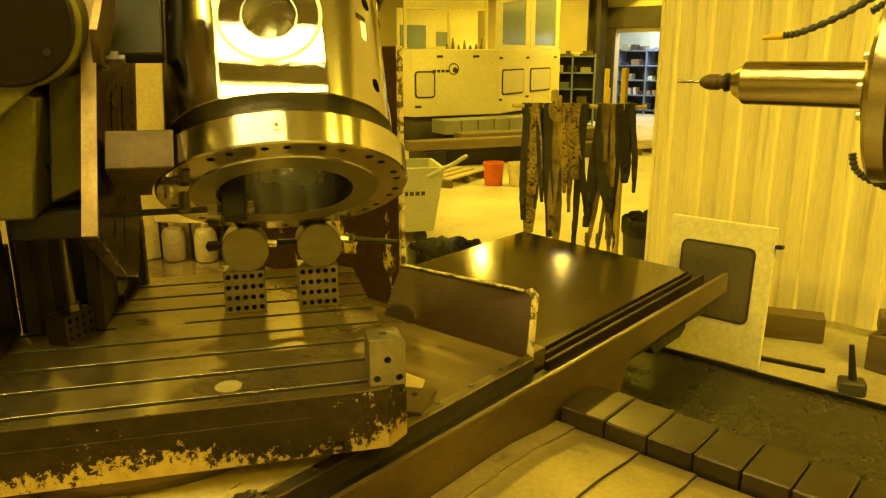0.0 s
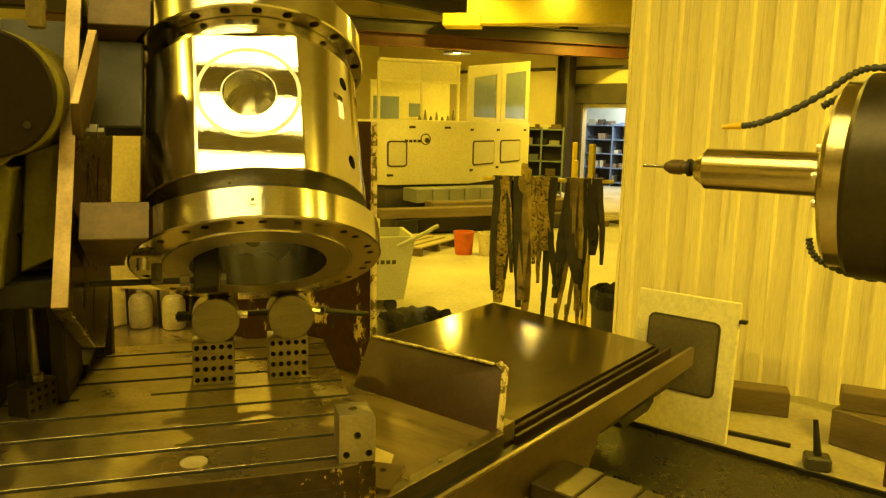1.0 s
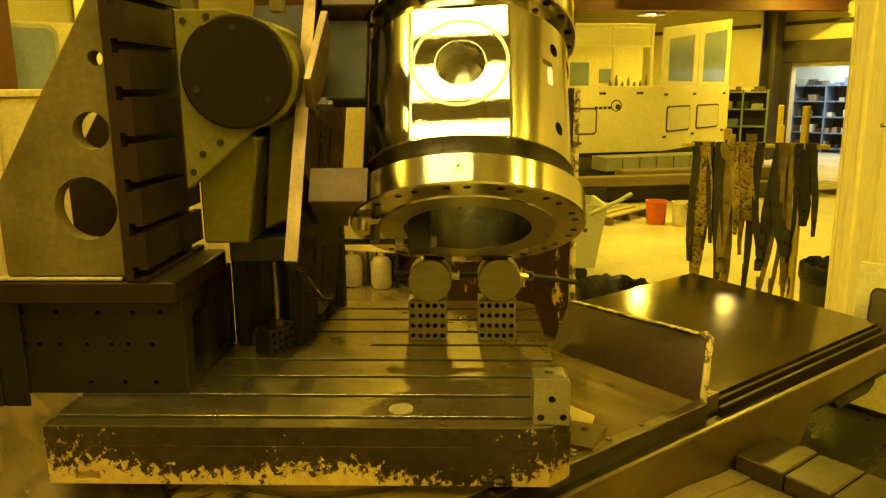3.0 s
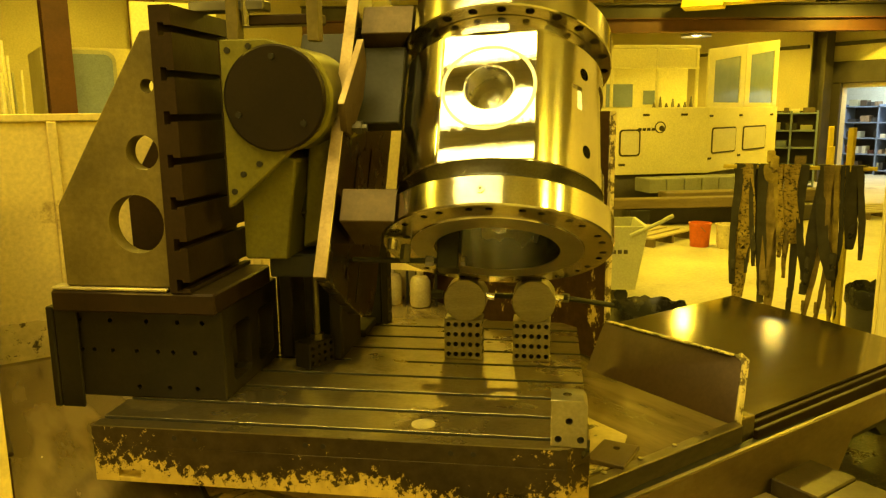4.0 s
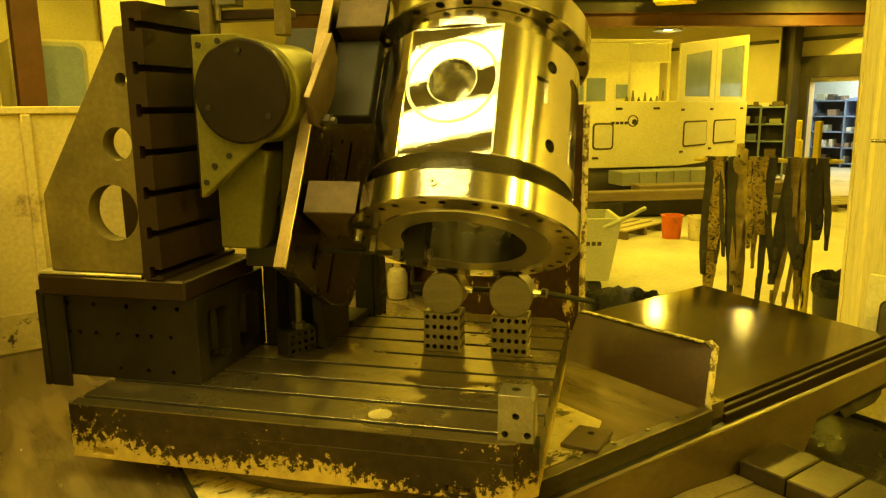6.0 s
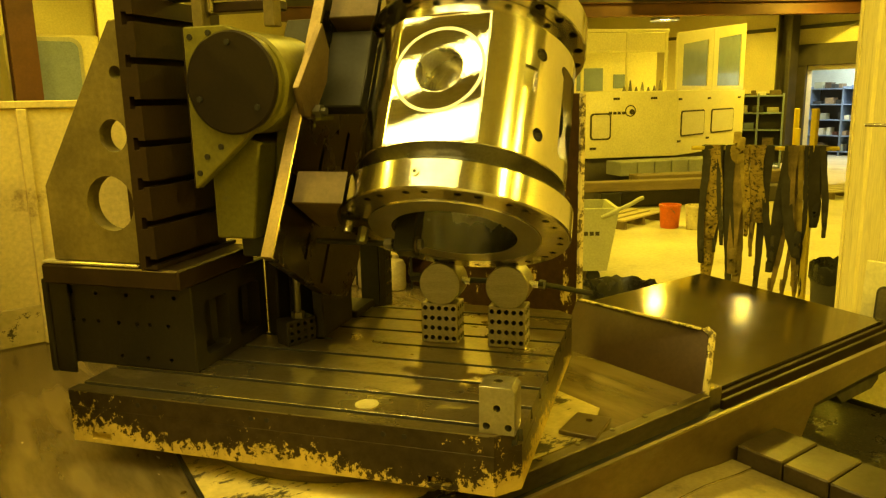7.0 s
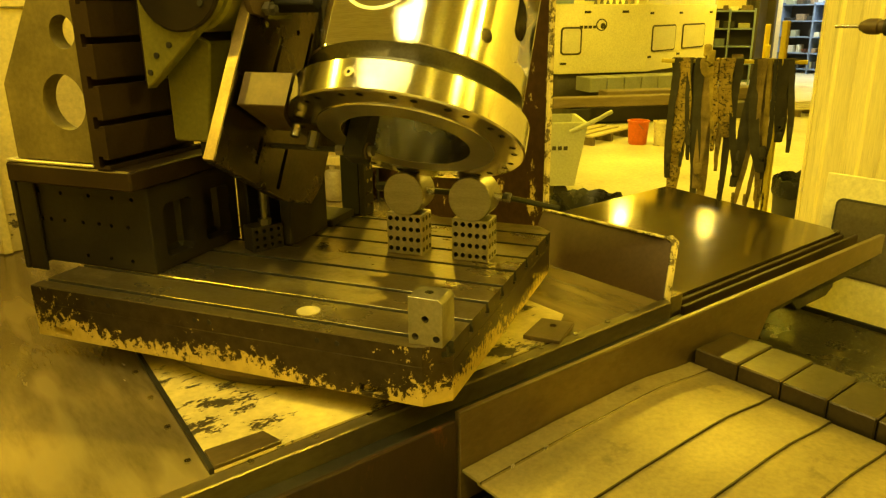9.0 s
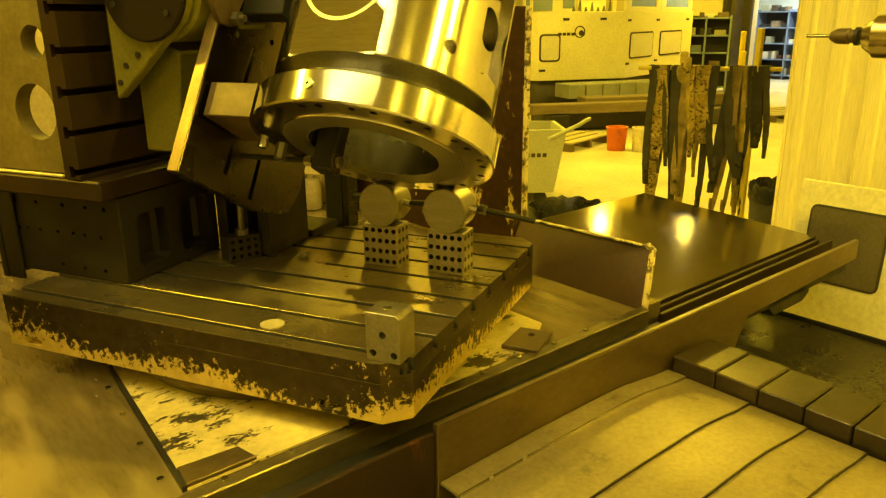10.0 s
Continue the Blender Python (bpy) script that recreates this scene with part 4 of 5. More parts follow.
# perforated setup blocks, rollers and small gear
def setup_block(x, y, w, d, h, cols, rows, sides, name, label):
    ob = rider(name, pose(x, y, TZ), label, "setup block", "setup blocks")
    b = block(-w / 2, w / 2, -d / 2, d / 2, 0, h, 0.0025)
    cut = bmesh.new()
    for i in range(cols):
        for j in range(rows):
            z = h * (0.13 + 0.74 * j / (rows - 1))
            u = w * (-0.39 + 0.78 * i / (cols - 1))
            rod((u, -d, z), (u, d, z), 0.0085, 10, bm=cut)
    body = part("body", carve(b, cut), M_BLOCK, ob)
    # hole walls coloured black: the oil and the shade inside are painted in
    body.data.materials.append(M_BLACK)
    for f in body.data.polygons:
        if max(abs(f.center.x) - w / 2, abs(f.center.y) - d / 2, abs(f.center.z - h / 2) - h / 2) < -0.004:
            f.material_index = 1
    hole = None
    for i in range(sides):
        for j in range(rows):
            z = h * (0.13 + 0.74 * j / (rows - 1))
            v = d * (-0.32 + 0.64 * i / max(1, sides - 1))
            m = pose(w / 2, v, z)
            # side holes are flat black discs, painted as shaded bore mouths
            if hole is None:
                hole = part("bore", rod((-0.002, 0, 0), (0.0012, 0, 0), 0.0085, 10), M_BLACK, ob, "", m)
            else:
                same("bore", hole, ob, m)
    return ob


setup_block(0.293, 0.115, 0.132, 0.088, 0.146, 5, 4, 3, "setup_block", "drilled steel setup block under a round roller")
setup_block(0.533, 0.118, 0.130, 0.090, 0.146, 5, 4, 3, "setup_block", "drilled steel setup block under a round roller")
small = rider("setup_block", pose(-0.215, -0.03, TZ, 0, 0, 62), "small dark drilled setup block beside the riser", "setup block", "setup blocks")
b = block(-0.06, 0.06, -0.035, 0.035, 0, 0.09, 0.002)
cut = bmesh.new()
for i in range(4):
    for j in range(3):
        rod((-0.043 + 0.0287 * i, -0.1, 0.018 + 0.027 * j), (-0.043 + 0.0287 * i, 0.1, 0.018 + 0.027 * j), 0.0075, 10, bm=cut)
part("body", carve(b, cut), M_RISER, small)
jack = rider("jack_screw", pose(-0.205, -0.03, TZ + 0.09), "dark threaded jack screw standing on a block", "jack screw")
part("screw", rod((0, 0, 0.0), (0, 0, 0.31), 0.012, 12), M_BOLT, jack)
part("nut", rod((0, 0, 0.0), (0, 0, 0.022), 0.024, 6), M_BOLT, jack)
post = rider("support_post", pose(-0.125, 0.525, TZ), "black drilled support post", "support")
part("web", block(-0.055, 0.03, -0.04, 0.03, 0.0, 0.40, 0.004), M_BLACK, post)
part("drilled_face", block(0.032, 0.058, -0.045, 0.035, 0.0, 0.40, 0.003), M_RISER, post)
h0 = None
for j in range(7):
    for i in (-0.02, 0.012):
        m = pose(0.0585, i, 0.04 + 0.052 * j)
        if h0 is None:
            h0 = part("hole", rod((-0.002, 0, 0), (0.001, 0, 0), 0.008, 10), M_BRIGHT, post, "", m)
        else:
            same("hole", h0, post, m)
for x in (0.303, 0.540):
    ob = rider("roller", pose(x, 0.068, TZ + 0.146), "short ground steel roller on a setup block", "roller", "rollers")
    part("barrel", rod((0, -0.02, 0.074), (0, 0.085, 0.074), 0.074, 56, bevel=0.003), M_ROLLER, ob)
    part("stud", rod((0.0, 0.02, 0.147), (0.0, 0.02, 0.185), 0.016, 10), M_BLACK, ob)
    part("stud_nut", rod((0.0, 0.02, 0.147), (0.0, 0.02, 0.160), 0.026, 6), M_BOLT, ob)
    part("side_stud", rod((0.07, 0.02, 0.085), (0.10, 0.02, 0.08), 0.012, 8), M_BRIGHT, ob)
tie = rider("tie_rod", pose(0.42, 0.10, TZ + 0.228), "black tie rod through the rollers", "rod")
part("rod", rod((-0.24, 0, 0.0), (0.235, 0, 0.0), 0.010, 10), M_BLACK, tie)
part("end_nut", rod((-0.235, 0, 0), (-0.20, 0, 0), 0.017, 6), M_BLACK, tie)
arm = rider("stay_rod", pose(0.625, 0.115, TZ + 0.225), "black stay rod with a nut beside the roller", "rod")
part("rod", rod((0, 0, 0), (0.19, 0.035, -0.035), 0.0095, 12), M_BLACK, arm)
part("nut", rod((0.012, 0.002, -0.002), (0.034, 0.006, -0.006), 0.017, 6), M_BOLT, arm)
stop = rider("stop_block", pose(0.648, -0.553, TZ), "ground steel stop block with three holes", "stop block")
b = prism([(-0.047, 0), (0.047, 0), (0.047, 0.118), (0.036, 0.129), (-0.047, 0.129)], -0.043, 0.043, "y", 0.0015)
cut = bmesh.new()
for x, z in ((0.0, 0.072), (-0.028, 0.022), (0.03, 0.022)):
    rod((x, -0.1, z), (x, 0.0, z), 0.0095, 14, bm=cut)
part("body", carve(b, cut), M_BLOCK, stop)
part("top_mark", lathe([(0.001, 0), (0.012, 0), (0.012, 0.0008), (0.001, 0.001)], 16, False), M_BRIGHT, stop, "", pose(-0.005, 0.0, 0.1291))


# ---- spindle, panel and things round the machine ----
SX, SZ = 0.77, 1.562
sp = thing("boring_spindle", pose(SX, -1.324, SZ), "horizontal boring spindle with a steel quill and drill chuck", "spindle")
TOY = Matrix.Rotation(radians(90), 4, "X")      # local z runs towards -y
part("pin", rod((0, 0, 0), (0, -0.07, 0), 0.0042, 12), M_BRIGHT, sp, "thin edge finder pin")
part("chuck", lathe([(0.003, 0.058), (0.010, 0.06), (0.0165, 0.072), (0.019, 0.08), (0.019, 0.104), (0.016, 0.106), (0.016, 0.122), (0.010, 0.13), (0.003, 0.13)], 24, False), M_BRACKET, sp, "knurled chuck", TOY)
part("arbor", lathe([(0.003, 0.118), (0.022, 0.12), (0.022, 0.128), (0.014, 0.132), (0.014, 0.142), (0.003, 0.142)], 24, False), M_BLACK, sp, "", TOY)
part("quill", lathe([(0.003, 0.136), (0.024, 0.138), (0.030, 0.142), (0.044, 0.163), (0.050, 0.168), (0.0505, 0.43), (0.003, 0.43)], 48, False), M_NOSE, sp, "bright ground quill", TOY)
part("nose_ring", lathe([(0.003, 0.425), (0.058, 0.427), (0.062, 0.432), (0.108, 0.436), (0.112, 0.442), (0.112, 0.462), (0.003, 0.462)], 56, False), M_NOSE, sp, "", TOY)
part("face_ring", lathe([(0.05, 0.455), (0.19, 0.457), (0.205, 0.468), (0.205, 0.50), (0.05, 0.50)], 64, False), M_NOSE, sp, "", TOY)
part("head_drum", lathe([(0.05, 0.50), (0.212, 0.502), (0.222, 0.512), (0.222, 1.2), (0.05, 1.2)], 64, False), M_HEAD, sp, "dark spindle head", TOY)
s0 = part("ring_screw", rod((0, 0, 0), (0, 0.012, 0), 0.010, 10), M_BRIGHT, sp, "", pose(0.085, -0.436, 0))
for k in range(1, 8):
    a = 2 * math.pi * k / 8
    same("ring_screw", s0, sp, pose(0.085 * math.cos(a), -0.436, 0.085 * math.sin(a)))


def hose(points, name_label, tip):
    ob = thing("coolant_hose", pose(*points[0]), name_label, "hose", "coolant hoses")
    base = Vector(points[0])
    pts = [Vector(p) - base for p in points]
    fine = []
    for i in range(len(pts) - 1):
        p0, p1, p2, p3 = pts[max(i - 1, 0)], pts[i], pts[i + 1], pts[min(i + 2, len(pts) - 1)]
        for k in range(12):
            t = k / 12
            fine.append(0.5 * ((2 * p1) + (p2 - p0) * t + (2 * p0 - 5 * p1 + 4 * p2 - p3) * t * t + (3 * p1 - p0 - 3 * p2 + p3) * t ** 3))
    fine.append(pts[-1])
    part("hose", sweep(fine, [0.0085 if k % 3 else 0.0055 for k in range(len(fine))], 10), M_HOSE, ob)
    if tip:
        d = (fine[0] - fine[3]).normalized()
        part("nozzle", rod(fine[0], fine[0] + d * 0.045, 0.009, 12, 0.005), M_TIPYEL, ob, "yellow nozzle")


hose([(0.77, -1.565, 1.668), (0.77, -1.60, 1.674), (0.77, -1.672, 1.704), (0.77, -1.74, 1.745), (0.77, -1.79, 1.783), (0.77, -1.84, 1.795), (0.78, -1.95, 1.782), (0.80, -2.05, 1.74)], "black segmented coolant hose with a yellow nozzle", True)
hose([(0.74, -1.742, 1.712), (0.74, -1.775, 1.73), (0.75, -1.82, 1.732), (0.76, -1.87, 1.75), (0.78, -1.97, 1.76)], "short black segmented coolant hose", False)
hose([(0.74, -1.743, 1.42), (0.74, -1.755, 1.385), (0.745, -1.79, 1.362), (0.75, -1.86, 1.345), (0.77, -1.98, 1.35)], "black segmented coolant hose under the head", False)
hs = thing("headstock", pose(0.85, -2.9, 0), "dark iron headstock column of the boring mill", "machine")
part("column", block(-0.35, 0.45, -0.5, 0.38, 0.0, 2.5, 0.02), M_HEAD, hs)

b = []
y = 0.05
while y > -4.6:
    b += [(0.0, y), (0.0, y - 0.085), (0.022, y - 0.10), (0.022, y - 0.205), (0.0, y - 0.22)]
    y -= 0.222
outline = b + [(0.04, y), (0.04, 0.05)]
screen = tagged(part("sheet_screen", prism(outline, 0.06, 3.7, "z", m=pose(3.66, 0, 0)), M_WALL, None, "tall ribbed white sheet metal screen with drip streaks"), category="screen")
part("edge_angle", block(3.645, 3.71, 0.052, 0.07, 0.0, 3.7, 0.003), M_WALL, screen)
for yy in (-1.42, -2.6, -4.4):
    part("leg", block(3.71, 3.75, yy - 0.02, yy + 0.02, 0.0, 0.5, 0.003), M_BLACK, screen)
leaf = thing("window_panel", pose(2.80, -0.732, 0, 0, 5, 0), "loose white machine door leaf with a tinted window", "door panel")
b = carve(block(-0.015, 0.015, -0.28, 0.28, 0.0, 0.765, 0.004), block(-0.1, 0.1, -0.185, 0.20, 0.235, 0.635, 0.0))
part("leaf", b, M_WHITE, leaf)


def rounded(w, h, r, n=6):
    pts = []
    for cx, cy, a0 in ((w - r, h - r, 0), (-w + r, h - r, 90), (-w + r, -h + r, 180), (w - r, -h + r, 270)):
        pts += [(cx + r * math.cos(radians(a0 + 90 * k / n)), cy + r * math.sin(radians(a0 + 90 * k / n))) for k in range(n + 1)]
    return pts


part("gasket", prism(rounded(0.2, 0.208, 0.04), -0.021, -0.005, "x", m=pose(0, 0.0075, 0.435)), M_GASKET, leaf)
part("pane", prism(rounded(0.188, 0.196, 0.03), -0.0235, -0.0215, "x", m=pose(0, 0.0075, 0.435)), M_WINDOW, leaf, "tinted window pane")
part("latch", block(-0.03, 0.01, -0.32, -0.282, 0.66, 0.68, 0.003), M_BLACK, leaf)
for x, y, w, d, h, rz in ((3.42, -0.98, 0.36, 0.14, 0.15, 20), (3.25, -1.62, 0.34, 0.22, 0.2, -12), (3.3, -1.6, 0.3, 0.16, 0.10, 14)):
    tb = thing("timber_block", pose(x, y, 0 if h != 0.10 else 0.2, 0, 0, rz + 90), "oil-stained timber block on the floor", "timber", "timber blocks")
    part("timber", block(-w / 2, w / 2, -d / 2, d / 2, 0, h, 0.006), M_WOOD, tb)
bar = thing("floor_bar", pose(2.97, -1.13, 0, 0, 0, -82), "dark steel bar lying on the floor", "bar")
part("bar", block(-0.16, 0.16, -0.012, 0.012, 0, 0.022, 0.003), M_BLACK, bar)
brush = thing("hand_brush", pose(2.82, -1.45, 0, 0, 0, 20), "worn dark bench brush standing on its bristles", "brush")
part("bristles", block(-0.05, 0.05, -0.06, 0.06, 0, 0.07, 0.01), M_BIN, brush)
part("handle", rod((0, 0, 0.07), (0.03, 0.02, 0.24), 0.02, 10, 0.012), M_BLACK, brush)
po = thing("guard_post", pose(2.84, -1.78, 0), "short red oxide steel post", "post")
part("post", block(-0.03, 0.03, -0.04, 0.04, 0, 0.42, 0.006), M_RED, po)

# bins, cart, pails
def bag_can(x, y, r, h, label):
    ob = thing("waste_bin", pose(x, y, 0), label, "bin", "waste bins")
    part("can", lathe([(0.005, 0), (r * 0.86, 0), (r * 0.9, 0.02), (r, h), (r * 0.97, h), (r * 0.86, 0.04), (0.005, 0.04)], 36, False), M_BIN, ob)
    b = bmesh.new()
    rn = random.Random(int(x * 100))
    seg, rows = 44, []
    for i, (rr, zz) in enumerate(((0.80, h - 0.16), (0.93, h - 0.02), (0.99, h + 0.015), (1.05, h - 0.01), (1.05, h - 0.11))):
        rows.append([b.verts.new((r * (rr + rn.uniform(-0.025, 0.025)) * math.cos(2 * math.pi * k / seg), r * (rr + rn.uniform(-0.025, 0.025)) * math.sin(2 * math.pi * k / seg), zz + rn.uniform(-0.014, 0.014))) for k in range(seg)])
    for p, q in zip(rows, rows[1:]):
        for k in range(seg):
            b.faces.new((p[k], p[(k + 1) % seg], q[(k + 1) % seg], q[k]))
    part("liner", b, M_BAG, ob, "crumpled black bag liner")


bag_can(2.264, 0.700, 0.238, 0.487, "dark bin with a crumpled black liner")
bag_can(4.0, 0.215, 0.19, 0.45, "dark bin with a black liner by the screen")
cart = thing("chip_cart", pose(3.62, 2.55, 0, 0, 0, -38), "grey green sheet metal chip cart with a push bar", "cart")
b = prism([(-0.42, 0.12), (0.36, 0.12), (0.46, 0.68), (-0.50, 0.68)], -0.3, 0.3, "y", 0.005)
b = carve(b, prism([(-0.40, 0.15), (0.34, 0.15), (0.443, 0.8), (-0.483, 0.8)], -0.28, 0.28, "y"))
part("tub", b, M_CART, cart)
part("push_bar", sweep([(0.30, -0.31, 0.60), (0.44, -0.31, 0.665), (0.56, -0.31, 0.72), (0.62, -0.30, 0.755), (0.66, -0.27, 0.765)], 0.018, 10), M_CART, cart)
for x in (-0.3, 0.25):
    for yy in (-0.22, 0.22):
        part("wheel", rod((x, yy - 0.02, 0.06), (x, yy + 0.02, 0.06), 0.06, 20), M_BLACK, cart)
for k in range(4):
    part("stencil_bar", block(0.10 + 0.05 * k, 0.135 + 0.05 * k, -0.304, -0.301, 0.44, 0.475, 0), M_GASKET, cart)
for x, y, mt, lab in ((6.50, 3.52, M_ORANGE, "orange plastic pail on the floor"), (6.66, 3.25, M_PAIL, "soiled white plastic pail on the floor")):
    pl = thing("pail", pose(x, y, 0, 0, 0, 40), lab, "pail", "pails")
    part("bucket", lathe([(0.005, 0), (0.108, 0), (0.112, 0.01), (0.13, 0.27), (0.138, 0.275), (0.138, 0.295), (0.126, 0.295), (0.105, 0.02), (0.005, 0.02)], 32, False), mt, pl)
    part("handle", sweep([(0.138 * math.cos(a), 0.138 * math.sin(a) * 0.35 - 0.14 * abs(math.sin(a)), 0.26 - 0.1 * math.sin(a)) for a in [math.pi * k / 10 for k in range(11)]], 0.004, 6), M_BOLT, pl)

# lifting slings on a rack
A, B = Vector((3.95, 1.38, 1.222)), Vector((4.44, 0.55, 1.222))
U = (B - A).normalized()
N = Vector((-U.y, U.x, 0))
rack = thing("sling_rack", pose(4.37, 0.67, 0), "yellow sling rack post with a cross bar", "rack")
off = Vector((4.37, 0.67, 0))
part("post", block(-0.022, 0.022, -0.022, 0.022, 0.02, 1.52, 0.004), M_CRANE, rack)
part("bar", rod(A - U * 0.05 - off, B + U * 0.04 - off, 0.016, 12), M_CRANE, rack)
part("foot", block(-0.25, 0.25, -0.25, 0.25, 0, 0.02, 0.004), M_CRANE, rack)


def sling(s, width, long_a, long_b, material, label, seed, curl=0.0):
    rn = random.Random(seed)
    c = A.lerp(B, s)
    ob = thing("lifting_sling", Matrix.Translation(c + Vector((0, 0, 0.02))), label, "sling", "slings on the rack")
    for side, ln in ((1, long_a), (-1, long_b)):
        b = bmesh.new()
        ph, tw = rn.uniform(0, 6), rn.uniform(-0.22, 0.22)
        rows, n = [], 22
        for k in range(n + 1):
            t = k / n
            z = -ln * t
            out = N * side * (0.020 + 0.02 * math.sin(3.2 * t + ph) * t) + U * ((0.03 * math.sin(4 * t + ph) + curl * t * t) * side * 0.6 + rn.uniform(-0.002, 0.002))
            w = width * (1.0 if t < 0.72 else 1 - 0.3 * (t - 0.72) / 0.28) * (0.9 + 0.1 * math.cos(7 * t + ph))
            across = U * math.cos(tw * t * 2.4) + N * math.sin(tw * t * 2.4)
            thick = N * 0.005
            p = out + Vector((0, 0, z))
            rows.append([b.verts.new(p + across * w / 2 * q + thick * e) for q, e in ((-1, 1), (1, 1), (1, -1), (-1, -1))])
        for p, q in zip(rows, rows[1:]):
            for k in range(4):
                b.faces.new((p[k], p[(k + 1) % 4], q[(k + 1) % 4], q[k]))
        b.faces.new(rows[0]), b.faces.new(rows[-1][::-1])
        bmesh.ops.recalc_face_normals(b, faces=b.faces[:])
        part("strap", b, material, ob)
        end = Vector((0, 0, -ln)) + N * side * (0.020 + 0.02 * math.sin(3.2 + ph)) + U * (0.03 * math.sin(4 + ph) + curl) * side * 0.6
        eye = [end + Vector((0, 0, 0.10)) + (N * math.sin(q) * 0.022 - Vector((0, 0, math.cos(q) * 0.10))) for q in [2 * math.pi * k / 14 for k in range(15)]]
        part("eye", sweep(eye, width * 0.28, 6, squash=0.3), material, ob)
    part("fold", block(-width / 2, width / 2, -0.026, 0.026, -0.002, 0.005, 0.002, m=Matrix.Rotation(math.atan2(U.y, U.x), 4, "Z")), material, ob)


sling(0.13, 0.13, 1.06, 0.74, M_WEBM, "wide marked brown web sling with a long loop", 1)
sling(0.07, 0.062, 0.82, 0.95, M_WEBD, "black oily web sling hanging", 2)
sling(0.19, 0.040, 0.86, 0.80, M_WEBD, "narrow dark web sling hanging", 4, -0.02)
sling(0.27, 0.085, 1.10, 1.00, M_WEBD, "dark oily web sling hanging", 5)
sling(0.315, 0.105, 0.10, 0.14, M_WEBY, "short yellow web sling knotted on the bar", 3)
sling(0.33, 0.095, 1.13, 1.02, M_WEB, "long olive brown web sling", 6, 0.01)
sling(0.355, 0.042, 0.62, 0.66, M_WEBY, "curved yellow web sling", 9, -0.05)
sling(0.39, 0.050, 0.58, 0.72, M_WEBM, "marked yellow web sling", 11)
sling(0.475, 0.115, 0.52, 0.60, M_WEBM, "wide yellow web sling with black marks", 7)
sling(0.465, 0.046, 0.88, 0.80, M_WEB, "brown web sling with a narrow loop", 8)
sling(0.545, 0.062, 1.16, 0.9, M_WEBD, "dark lifting sling with a trailing end", 10, -0.10)
sling(0.69, 0.095, 1.0, 0.86, M_WEBD, "wide black lifting sling hanging askew", 12, -0.16)
sling(0.715, 0.045, 1.25, 1.1, M_WEB, "thin brown lifting sling hanging", 14, -0.14)
sling(0.745, 0.040, 1.26, 1.15, M_WEB, "worn brown web sling hanging", 15, -0.06)
sling(0.79, 0.040, 1.27, 1.1, M_WEBY, "pale yellow web sling", 16, 0.03)
sling(0.83, 0.035, 1.2, 0.95, M_WEBD, "thin black sling hanging", 18, 0.05)
sling(0.895, 0.100, 0.50, 0.62, M_WEBD, "wide black web sling", 21, 0.02)
sling(0.94, 0.050, 0.44, 0.7, M_WEBD, "narrow black web sling hanging", 23, -0.06)

# ---- the machining centre across the hall ----
ML, MC, MR = Vector((8.9, 7.13, 0)), Vector((10.47, 6.39, 0)), Vector((13.7, 7.08, 0))
mill = thing("machining_centre", pose(10.47, 6.39, 0), "cream machining centre with windows and tall doors", "machine")
P2 = [(v.x - MC.x, v.y - MC.y) for v in (ML, MC, MR)]
part("enclosure", prism(P2 + [(3.23, 3.2), (-1.57, 3.2)], 0.52, 1.71, "z", 0.01), M_WHITE, mill)
part("base", prism([(-1.45, 0.85), (0.02, 0.12), (3.1, 0.8), (3.1, 3.1), (-1.45, 3.1)], 0, 0.52, "z", 0.01), M_DARKST, mill)


def on_face(p, q, s, z):
    """The pose on an upright face from p to q: x along it, y into it."""
    d = (q - p).normalized()
    m = Matrix.Rotation(math.atan2(d.y, d.x), 4, "Z")
    m.translation = p.lerp(q, s) - MC + Vector((0, 0, z))
    return m


for p, q, s, w, z, h in ((ML, MC, 0.13, 0.17, 1.09, 0.21), (MC, MR, 0.20, 0.50, 1.10, 0.21), (MC, MR, 0.64, 0.55, 1.10, 0.21)):
    m = on_face(p, q, s, z)
    fr = part("window_frame", prism(rounded(w + 0.03, h + 0.03, 0.07), -0.016, 0.012, "y"), M_GASKET, mill, "", m)
    part("pane", prism(rounded(w, h, 0.05), -0.022, -0.017, "y"), M_WHITE2, fr, "pale window pane")
m = on_face(ML, MC, 0.46, 1.36)
part("badge", lathe([(0.085, 0), (0.105, 0), (0.105, 0.006), (0.085, 0.006)], 32, m=m @ pose(0, 0, 0, 90, 0, 0)), M_GASKET, mill, "dark round badge")
part("badge_fill", lathe([(0.002, 0), (0.05, 0), (0.05, 0.005), (0.002, 0.005)], 20, False, m=m @ pose(0.03, 0, -0.02, 90, 0, 0)), M_GASKET, mill)
for k in range(4):
    part("badge_bar", block(-0.42 + 0.085 * k, -0.355 + 0.085 * k, -0.006, 0, -0.06, -0.01, 0, m=m), M_GASKET, mill)
for p, q, s, z in ((MC, MR, 0.02, 1.55), (MC, MR, 0.42, 1.55), (MC, MR, 0.9, 1.55), (MC, MR, 0.02, 0.78), (MC, MR, 0.42, 0.78), (MC, MR, 0.9, 0.78), (ML, MC, 0.3, 1.58), (ML, MC, 0.72, 1.58), (ML, MC, 0.05, 0.7)):
    part("latch", block(-0.06, 0.06, -0.02, 0.0, -0.02, 0.02, 0.002, m=on_face(p, q, s, z)), M_GASKET, mill)
L1 = (MC - ML).length
L2 = (MR - MC).length
m = on_face(ML, MC, 0, 1.712)
part("upper_band", block(0.05, L1, 0.5, 0.54, 0.74, 1.06, 0.004, m=m), M_WHITE, mill)
